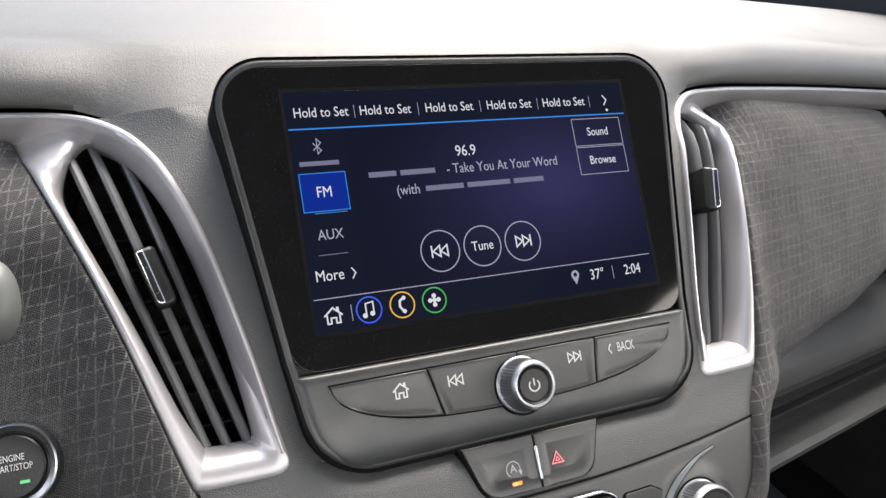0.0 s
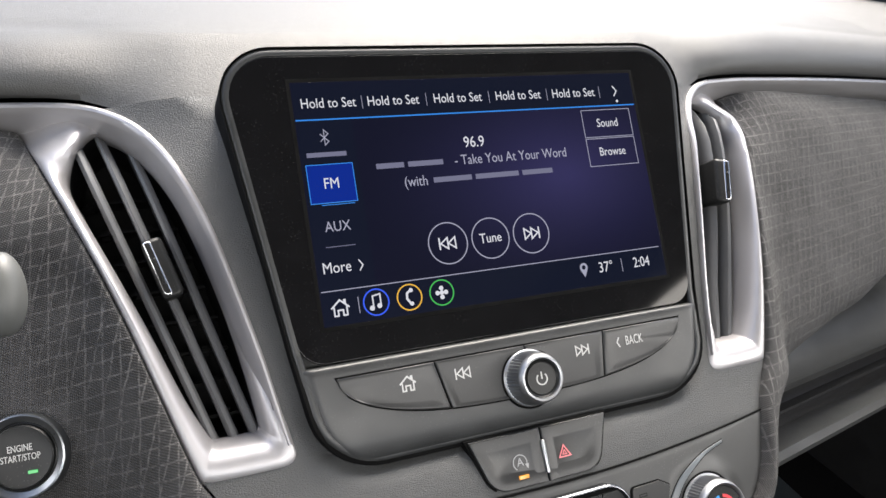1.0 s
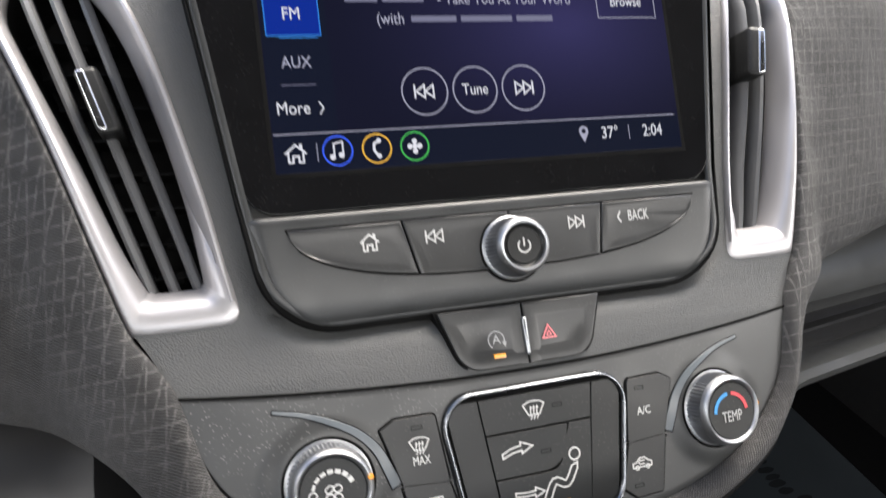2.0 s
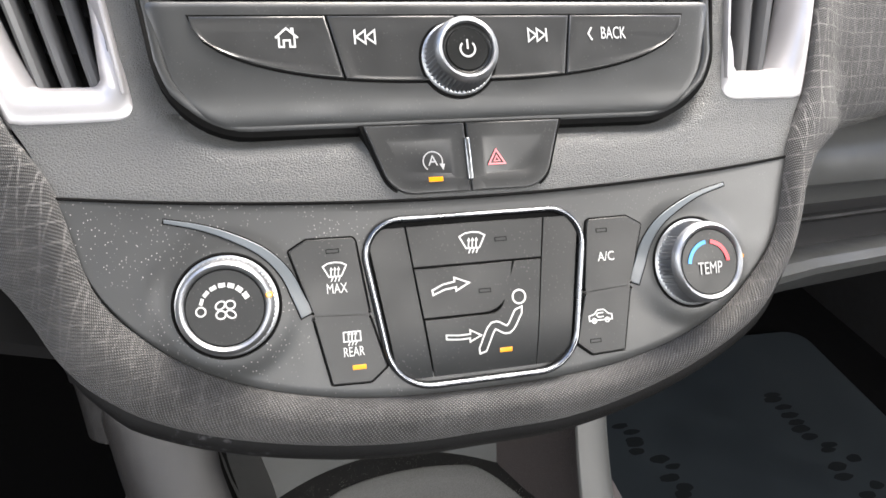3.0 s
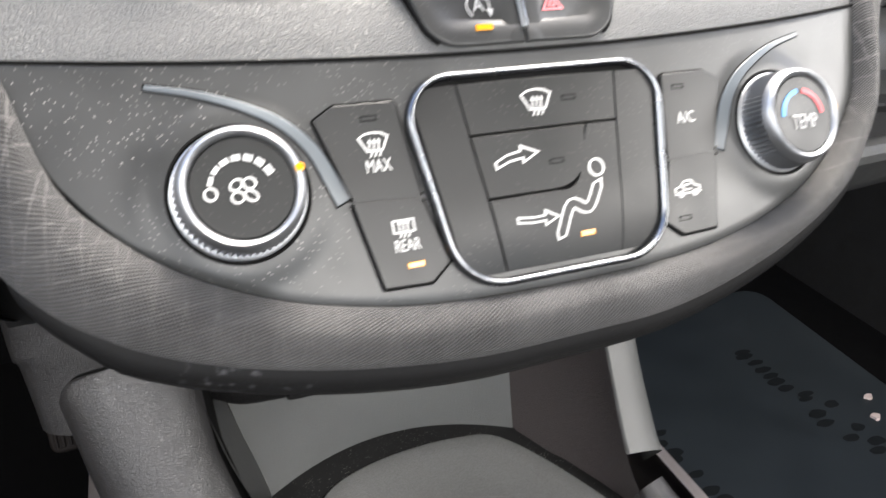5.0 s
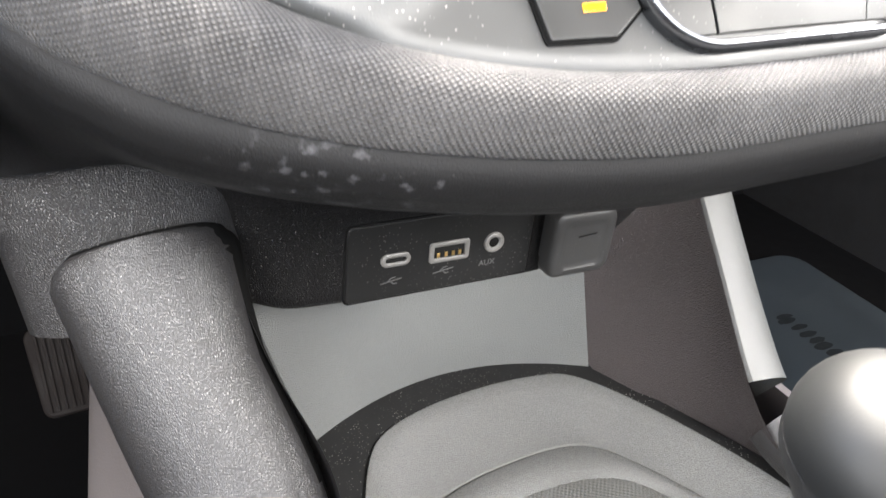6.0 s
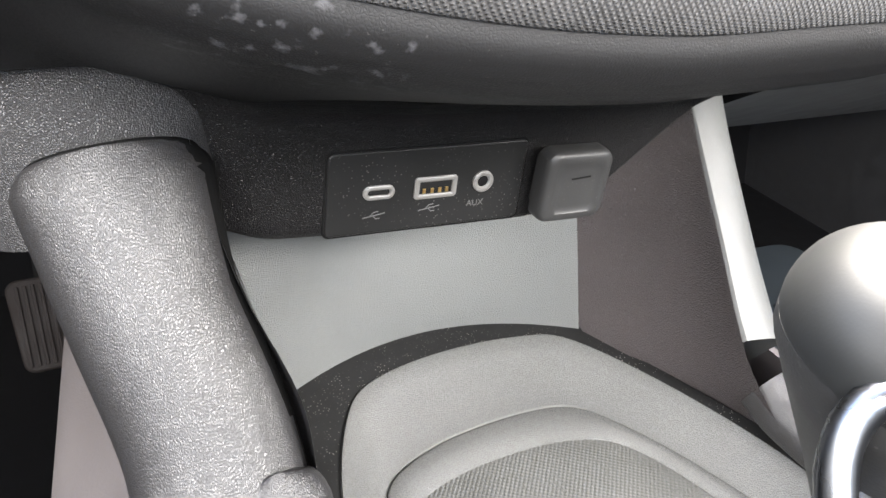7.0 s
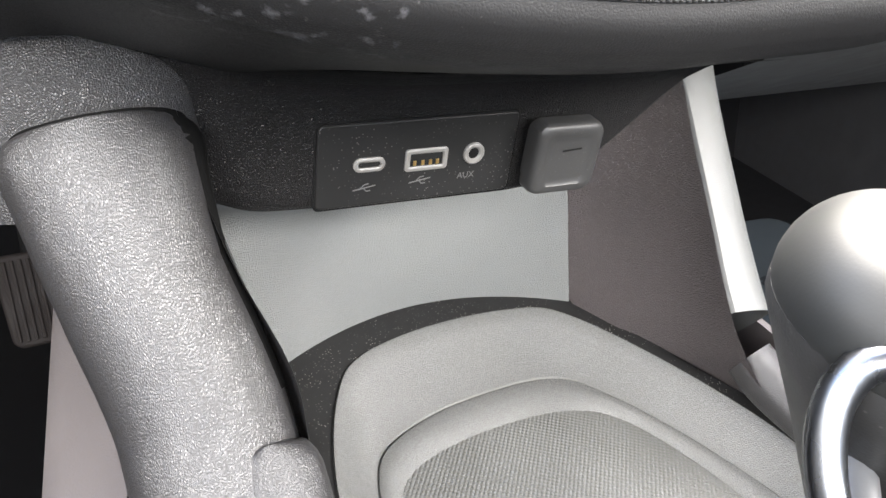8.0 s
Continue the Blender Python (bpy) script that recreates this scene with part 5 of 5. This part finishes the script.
def mid_lamp(u, v, parent, lit):
    if lit:
        part("lamp", sink(plate([(u - 2.2, v - 0.75), (u + 2.2, v - 0.75), (u + 2.2, v + 0.75), (u - 2.2, v + 0.75)], 0, MW + 0.1, 0.15)), AMBER, parent, "lit amber lamp")
    else:
        part("lamp", sink(ribbon([(u - 2.0, v - 0.6), (u + 2.0, v - 0.6), (u + 2.0, v + 0.6), (u - 2.0, v + 0.6)], 0.25, MW, closed=True)), GAP, parent, "unlit lamp window")


mid_lamp(7.9, -152.0, m_def, False)
mid_lamp(1.0, -168.8, m_face, False)
mid_lamp(7.0, -189.4, m_foot, True)

# ---- centre console (world millimetres) ----
WORLD = Matrix.Identity(4)
console = thing("centre_console", "grey plastic centre console with an open storage bin between side rails", "console", WORLD)


def wall_y(x):
    return 17 + 21 * (1 - ((x + 5) / 68) ** 2)


grid = []
for i in range(31):
    x0 = -76 + 138.5 * i / 30
    x = x0
    grid.append([(x0 - max(0, (z - 446)) * 0.24 * (1 - i / 30) ** 2, wall_y(x) + 0.30 * (z - 446), z) for z in (444, 446, 448, 451, 455, 462, 475, 500, 530, 560)])
part("bin_back", loft(grid, closed=False), BINWALL, console, "pale grey back wall of the bin")

front_edge = spline([(99, 42, 586), (96, 18, 560), (91, -6, 535), (86.2, -28, 516), (82, -60, 483), (90, -82, 456)], 5)
low_edge = spline([(62.6, 60, 580), (62.5, 36, 500), (62.5, 17, 446), (78, -17, 446), (90, -44, 446), (101, -74, 446)], 5)
grid = [[tuple(Vector(a).lerp(Vector(b), f)) for f in np.linspace(0, 1, 8)] for a, b in zip(front_edge, low_edge)]
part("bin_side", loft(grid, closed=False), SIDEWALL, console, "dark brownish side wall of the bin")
front_edge = spline([(-101, -12, 590), (-101, -27, 569), (-95, -45, 541), (-84, -64, 514), (-83, -80, 494), (-84, -130, 452)], 5)
low_edge = spline([(-110, 60, 580), (-90, 36, 500), (-75, 17, 446), (-80, -30, 447), (-82, -78, 446), (-84, -130, 446)], 5)
grid = [[tuple(Vector(a).lerp(Vector(b), f)) for f in np.linspace(0, 1, 8)] for a, b in zip(front_edge, low_edge)]
part("bin_side", loft(grid, closed=False), RAIL, console, "dark side wall of the bin")

RIM_OUT = [(-72, 17), (-45, 30), (-4, 38), (38, 34), (61, 19), (90, -45), (108, -100), (106, -165), (-86, -165), (-84, -100), (-79, -40)]
RIM_IN = [(-57, -6), (-42, 12), (-10, 21), (30, 21), (55, 10), (83, -42), (99, -97), (95, -155), (-74, -155), (-74, -100), (-69, -45)]
LEDGE = [(-52, -42), (-41, -26), (-9, -15), (37, -14.5), (58, -36), (77, -74), (87, -110), (76, -145), (-50, -145), (-58, -110), (-56, -70)]
FLOOR = [(-46, -52), (-34, -38), (-4, -30.5), (32, -31), (54, -43), (70, -75), (76, -105), (66, -132), (-40, -132), (-47, -105), (-45, -75)]
a, b, c, d = (spline(r, 7, closed=True) for r in (RIM_OUT, RIM_IN, LEDGE, FLOOR))


def between(p, q, f):
    return [(x0 + (x1 - x0) * f, y0 + (y1 - y0) * f) for (x0, y0), (x1, y1) in zip(p, q)]


part("rim", loft([[(x, y, 444.6) for x, y in between(a, b, f)] for f in (-0.25, 0.3, 0.8)] + [[(x, y, 444.0) for x, y in between(a, b, 1.02)]]), RIMBLACK, console, "black dusty band round the bin")
rings = [[(x, y, z) for x, y in between(b, c, f)] for f, z in ((-0.02, 443.8), (0.02, 445.2), (0.08, 444.8), (0.25, 441.5), (0.55, 436), (0.85, 431.6), (0.97, 430.4))]
part("bin_slope", loft(rings), TRAY, console, "pale grey sloping wall of the bin")
part("groove", loft([[(x, y, z) for x, y in between(b, c, f)] for f, z in ((0.96, 430.6), (0.98, 429.8), (1.02, 429.8))]), RUBBER, console)
rings = [[(x, y, z) for x, y in between(c, d, f)] for f, z in ((0.0, 429.4), (0.04, 431.0), (0.2, 431.2), (0.55, 430.6), (0.85, 428.6), (1.0, 427.6))]
liner = thing("bin_liner", "grey rubber liner with a dotted floor lying in the bin", "liner", WORLD)
part("border", loft(rings), TRAY, liner, "smooth raised border")
inner = between(c, d, 0.985)
part("dotted_floor", loft([[(x, y, 427.2) for x, y in inner], [(x, y, 427.4) for x, y in inner]], cap1=True), RUBBER, liner, "dotted grey rubber")


# rails that run from the dashboard down to the console
def rail(path, half, deep, material, name, label, parent, tip=0.0, lower=0.0):
    """A padded bar along a line. tip: how far its upper end is rounded off."""
    rings = []
    line = spline(path, 6)
    if tip:
        line = [tuple(Vector(line[0]).lerp(Vector(line[1]), f)) for f in (0, 0.04, 0.12, 0.25, 0.42, 0.62, 0.82)] + line[1:]
    gone = 0.0
    for i, p in enumerate(line):
        p = Vector(p)
        t = (Vector(line[min(i + 1, len(line) - 1)]) - Vector(line[max(i - 1, 0)])).normalized()
        side = Vector((1, 0, 0)) - t * t.x
        side.normalize()
        up = side.cross(t).normalized()
        if up.z < 0:
            up = -up
        h = interp(i / (len(line) - 1), np.linspace(0, 1, len(half)), half)
        gone += (p - Vector(line[max(i - 1, 0)])).length
        if tip and gone < tip:
            h -= tip * (1 - math.sqrt(max(0.0, 1 - (1 - gone / tip) ** 2)))
        p = p - up * lower
        ring = []
        for k in range(28):
            a = 2 * math.pi * k / 28
            cx, sx = math.cos(a), math.sin(a)
            ring.append(tuple(p + side * h * math.copysign(abs(cx) ** 0.95, cx) + up * deep * math.copysign(abs(sx) ** 0.95, sx) - up * deep))
        rings.append(ring)
    return part(name, loft(rings, cap0=True, cap1=True), material, parent, label)


LEFT_RAIL = [(-121.7, -31.5, 577), (-120.3, -40, 565), (-116.5, -54, 543), (-109, -71, 517), (-106, -86, 499), (-100, -135, 452)]
rail(LEFT_RAIL, (28, 22, 23), 17, RAIL, "side_rail", "broad grained grey rail with a rounded upper end", console, tip=8)
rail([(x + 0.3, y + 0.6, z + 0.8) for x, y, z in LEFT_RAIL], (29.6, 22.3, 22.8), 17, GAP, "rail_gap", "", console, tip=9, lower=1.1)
rail([(-129, 12, 622), (-127, -9, 604), (-125, -25.5, 585), (-124.6, -30.5, 571), (-124.6, -36, 552)], (36, 35, 34, 32, 30), 19, CHEEK_LIT, "rail_surround", "dark grained plastic that frames the upper end of the rail", console, lower=1.9)
LEFT_OF = [(99, 42, 586), (94.5, 11, 551.5), (86.2, -28, 516.4), (83.2, -48, 495.5), (82.3, -57, 486.5)]
RIGHT_OF = [(130, 48, 586), (119.5, 20, 552), (108.5, -24, 512), (104.6, -48, 490), (104, -57, 482)]
grid = []
for p, q in zip(spline(LEFT_OF, 6), spline(RIGHT_OF, 6)):
    p, q = Vector(p), Vector(q)
    over = (q - p).normalized()
    grid.append([tuple(p.lerp(q, f) + Vector((0, -0.55, 0.83)) * h + over * d) for f, h, d in ((0, -2.4, 0.6), (0, -1.0, 0.1), (0, 0, 0.6), (0.06, 0.9, 0), (0.25, 2.0, 0), (0.5, 2.6, 0), (0.75, 2.2, 0), (0.9, 0.8, 0), (1.0, -1.6, 0), (1.0, -6, 1.4), (1.0, -26, 3))])
part("side_rail", loft(grid, closed=False), RAIL_LIT, console, "broad grained rail beside the passenger footwell, coloured pale as lit")
rail([(94, -66, 474), (97, -78, 469), (106, -104, 464), (126, -150, 460)], (9, 10, 13), 10, RAIL, "shoulder", "rounded grey shoulder behind the rail", console)
rail([(-94, -82, 507), (-92.5, -92, 498), (-89, -140, 455)], (13, 13, 13), 11, RAIL, "knee_pad", "rounded grained end of the side pad", console, tip=9, lower=2.5)
# tunnel sides below the rails
for side, x0 in ((-1, 0), (1, 112 + 138)):
    grid = []
    for i in range(13):
        y = 480 - 640 * i / 12
        grid.append([(x0 + side * d if side < 0 else x0 - 138 + (d - 138) * 0.6, y, z) for d, z in ((132, 470), (150, 464), (158, 456), (162, 440), (165, 400), (172, 280), (180, 150))])
    part("tunnel_side", loft(grid, closed=False), TUNNEL, console, "dull grey-brown side of the tunnel")

# the black lip that carries the sockets
LIP_N = Vector((0.0523, -0.998, -0.0349)).normalized()
LIP_X = Vector((0.9986, 0.0523, 0.0)).normalized()
LIP_D = LIP_X.cross(LIP_N).normalized()
if LIP_D.z > 0:
    LIP_D = -LIP_D


def on_lip(x, s, out=0.0):
    """A place on the lip: x across, s down from its upper edge, out from its face."""
    p = Vector((0, -20.4, 580)) + LIP_X * x + LIP_D * s + LIP_N * out
    return (p.x, p.y, p.z)


lip_part = []
for i in range(67):
    x = -110 + 203 * i / 66
    low = interp(x, (-112, -100, -94, -80, -60, -30, 1.5, 22, 31, 50, 70.6, 93), (40, 39, 39, 42, 44.3, 47.5, 49.6, 49.6, 46.5, 32, 16.5, 8))
    roof = interp(x, (-124, -100, -84, -60, -42, 39, 93), (-7, -7, -7, -4, -1.5, 4.5, 6.5))
    cheek = -8.0 * ease((-84 - x) / 18)
    flat = 1 - ease((-86 - x) / 16)
    tall = low - roof
    lip_part.append([on_lip(x, roof - 5, 24 * flat + cheek)] + [on_lip(x, roof + a * min(1.0, tall / 26), o * flat + cheek) for a, o in ((-1.5, 13), (0.6, 8.5), (3.2, 4.8), (6.5, 2.2), (10.5, 0.8), (15, 0.2))]
                    + [on_lip(x, roof + tall * f, cheek) for f in (0.7, 0.85)] + [on_lip(x, low - 2.4, cheek - 0.2), on_lip(x, low - 0.8, cheek - 1.2), on_lip(x, low, cheek - 3.5), on_lip(x, low + 0.4, cheek - 9), on_lip(x, low - 2, -45)])
part("socket_lip", loft(lip_part, closed=False), LIP, console, "black grained lip over the bin")

# ---- socket plate ----
def lip_matrix(x, s, out=0.0, turn=0.0):
    p = on_lip(x, s, out)
    zax, yax, xax = LIP_N, -LIP_D, LIP_X
    return Matrix(((xax.x, yax.x, zax.x, p[0] / 1000), (xax.y, yax.y, zax.y, p[1] / 1000), (xax.z, yax.z, zax.z, p[2] / 1000), (0, 0, 0, 1))) @ pose(0, 0, 0, 0, 0, turn)


sockets = thing("socket_plate", "black socket plate with two charging sockets and an audio jack", "socket panel", lip_matrix(-32.0, 30.8, 0, -3.4))
part("plate_gap", plate(fillet([(-34.6, -14.6, 2.2), (34.2, -14.9, 2.2), (34.2, 14.7, 2.2), (-34.0, 14.4, 2.2)], 5), -2, 0.35, 0.2), GAP, sockets)
part("plate", plate(fillet([(-34.0, -13.8, 2.0), (33.6, -14.2, 2.0), (33.6, 14.1, 2.0), (-33.4, 13.7, 2.0)], 5), -2, 1.0, 0.5), SOCKETPLATE, sockets, "smooth black plate with dust specks")


def stadium(x, y, w, h, n=8):
    r = h / 2 - 0.01
    return fillet([(x - w / 2, y - h / 2, r), (x + w / 2, y - h / 2, r), (x + w / 2, y + h / 2, r), (x - w / 2, y + h / 2, r)], n)


def socket(name, outline, hole, label):
    o, h = ccw(outline), ccw(hole)
    bm = frame_ring(o, h, 0.6, 1.9, 0.35, steps=4)
    s = part(name, bm, PORTRING, sockets, label)
    part("opening", loft([[(x, y, w) for x, y in h] for w in (1.5, 0.9, 0.3)], cap1=False), PORTMETAL, s)
    part("depth", fill(inset(h, -0.05), 0.95, 0.1), GAP, s)
    return s


socket("charging_socket", stadium(-17.4, 0.4, 10.2, 4.6), stadium(-17.4, 0.4, 7.2, 1.9), "small oval charging socket")
a_sock = socket("charging_socket", fillet([(-5.7, -3.3, 1.1), (8.9, -3.3, 1.1), (8.9, 4.1, 1.1), (-5.7, 4.1, 1.1)], 5), fillet([(-4.0, -1.8, 0.2), (7.2, -1.8, 0.2), (7.2, 2.6, 0.2), (-4.0, 2.6, 0.2)], 5), "square charging socket with gold contacts")
for dx in (-2.2, 0.6, 3.2, 5.6):
    part("contact", plate([(dx - 0.5, -1.6), (dx + 0.5, -1.6), (dx + 0.5, 0.0), (dx - 0.5, 0.0)], 0.9, 1.35, 0.1), GOLD, a_sock)
jack = part("audio_jack", turned([(3.7, 0.6), (3.7, 1.8), (3.3, 2.1), (2.4, 2.0), (1.9, 1.5), (1.9, 1.0)], 18.3, 0.9, 32), PORTRING, sockets, "round audio jack")
part("opening", fill(circle(18.3, 0.9, 1.9, 20), 1.35, 0.2), GAP, jack)


def fork(x, y, parent):
    bm = ribbon([(x - 4.0, y - 0.6), (x + 3.4, y + 0.6)], 0.35, 1.15)
    ribbon([(x - 1.6, y - 0.2), (x - 0.4, y + 1.1), (x + 1.2, y + 1.35)], 0.3, 1.15, bm=bm)
    ribbon([(x - 0.6, y), (x + 0.5, y - 1.2), (x + 1.8, y - 1.1)], 0.3, 1.15, bm=bm)
    part("fork_symbol", bm, SOCKETPRINT, parent)


fork(-18.2, -7.6, sockets)
fork(0.4, -7.0, sockets)
part("lettering", letters("AUX", 3.0, 16.6, -6.9, 1.15), SOCKETPRINT, sockets)

outlet = thing("power_outlet_cap", "square black rubber cap over the power outlet", "socket cap", lip_matrix(17.2, 34.6, 0, -4))
rings = []
for shrink, w in ((0.80, -2), (0.82, 2.0), (0.93, 3.2), (1.0, 4.2), (1.0, 8.6), (0.97, 10.2), (0.9, 11.0), (0.72, 11.2), (0.66, 10.7), (0.5, 10.5)):
    rings.append([(x * shrink, y * shrink, w) for x, y in ccw(fillet([(-13.4, -11.6, 3.6), (12.6, -11.6, 4.6), (12.6, 13.9, 4.6), (-13.4, 13.7, 3.6)], 6))])
part("cap", loft(rings, cap0=True, cap1=True), CAPRUBBER, outlet, "soft black cap")
part("pull_mark", ribbon([(-3.4, 4.2), (4.2, 4.8)], 0.55, 11.0), GAP, outlet)

# ---- gear selector ----
gear = thing("gear_selector", "grey leather gear knob with a chrome loop", "gear lever", Matrix.Translation((-0.0340, -0.1718, 0.6005)) @ pose(0, 0, 0, 8, 0, -24))
rings = []
for k in range(25):
    a = math.pi * k / 24
    r = 13.6 * math.sin(a) ** 0.8
    rings.append([(r * math.cos(2 * math.pi * i / 40), r * 1.1 * math.sin(2 * math.pi * i / 40), (10.5 if k < 12 else 8) * math.cos(a)) for i in range(40)])
part("knob", loft(rings[1:-1], cap0=True, cap1=True), KNOBGREY, gear, "pale grey rounded knob")
rings = [[(r * math.cos(2 * math.pi * i / 32) - 0.42 * z - 1, r * 1.1 * math.sin(2 * math.pi * i / 32), z) for i in range(32)] for r, z in ((13.0, -1), (13.8, -3.5), (13.4, -10), (12.2, -24), (10.2, -60), (12, -110), (20, -160))]
part("neck", loft(rings, cap0=True, cap1=True), CAPRUBBER, gear, "dark grey neck")
inv = gear.matrix_basis.inverted()
loop_line = []
for s in np.linspace(0, 2 * math.pi, 41):
    p = Vector((-0.0458, -0.1872, 0.591)) + Vector((0.6, -0.8, 0)) * 0.0082 * math.sin(s) + Vector((0.18, 0.53, 0.83)) * 0.0125 * math.cos(s)
    loop_line.append(tuple(inv @ p * 1000))
part("loop", tube(loop_line, 2.1, 12), FRAMECHROME, gear, "chrome loop")
part("loop_mount", tube([tuple(inv @ Vector((-0.0462 + 0.006 * k, -0.1867 + 0.0075 * k, 0.5785 + 0.003 * k)) * 1000) for k in range(3)], 2.6, 12), SLAT, gear)

# ---- footwells ----
mat_thing = thing("floor_mat", "dark protective film with black marks on the floor", "floor mat", WORLD)
part("film", plate(fillet([(150, -60, 20), (680, -60, 20), (700, 420, 30), (180, 440, 30)], 4), 152, 162, 1.5), MAT, mat_thing, "dark bluish film")
rng = random.Random(4)
for x0, y0 in ((345, 290), (570, 300)):
    for j in range(3):
        xs, ys = x0 + 8 * j, y0 - 78 * j
        for n in range(6):
            cx, cy = xs + rng.uniform(-16, 18), ys - 13 * n + rng.uniform(-5, 5)
            long, wide = rng.uniform(9, 13), rng.uniform(4, 6.5)
            blob = [(cx + rng.uniform(0.88, 1.12) * long * math.cos(q), cy + rng.uniform(0.88, 1.12) * wide * math.sin(q)) for q in np.linspace(0, 2 * math.pi, 13)[:-1]]
            part("mark", fill([p[:2] for p in spline(blob, 3, closed=True)], 162.3 + 0.06 * n, 0.3), MATMARK, mat_thing)
for k, (x, y) in enumerate(((647, 174), (625, 145))):
    tagged(part("crumb", fill([(x + (5 + 2 * math.sin(3 * q + k)) * math.cos(q), y + (4 + k) * math.sin(q)) for q in np.linspace(0, 2 * math.pi, 12)[:-1]], 165.5, 3.4), CRUMB), "small pale crumb lying on the floor film", "crumb", group="crumbs on the floor")
pedal = thing("brake_pedal", "ribbed grey-brown brake pedal in the dark footwell", "pedal", Matrix.Translation((-0.196, 0.247, 0.347)) @ pose(0, 0, 0, 58, 0, 4) @ Matrix.Scale(1.5, 4))
part("pad", plate(fillet([(-13, -21, 5), (11, -21, 5), (14, 21, 5), (-15, 21, 5)], 4), -8, 2, 1.5), PEDAL, pedal, "ribbed rubber pad")
for k in range(7):
    x = -10 + 3.2 * k
    part("rib", plate([(x - 0.8, -18), (x + 0.8, -18), (x + 0.8, 18), (x - 0.8, 18)], 1, 3.2, 0.4), PEDAL, pedal)
inv = pedal.matrix_basis.inverted()
arm = [tuple(inv @ Vector(p) * 1000) for p in ((-0.195, 0.262, 0.355), (-0.197, 0.34, 0.45), (-0.202, 0.48, 0.60), (-0.200, 0.69, 0.66))]
part("arm", tube(spline(arm, 4), 5, 10), GAP, pedal, "black pedal arm")

# ---- stalk beside the wheel ----
stalk = thing("column_stalk", "dark grey rounded stalk beside the steering column", "stalk", STACK @ Matrix.Translation((-0.188, -0.0275, 0.040)))
rings = []
for k in range(13):
    a = math.pi / 2 * k / 12
    rings.append([(6.5 * math.sin(a) - 6.5, 13.5 * math.cos(a) * math.cos(2 * math.pi * i / 28), 8 * math.cos(a) * math.sin(2 * math.pi * i / 28)) for i in range(28)])
rings = [[(-90, y, z) for x, y, z in rings[0]]] + rings[:-1]
part("grip", loft(rings, cap0=True, cap1=True), STALK, stalk, "dark grey rounded grip")
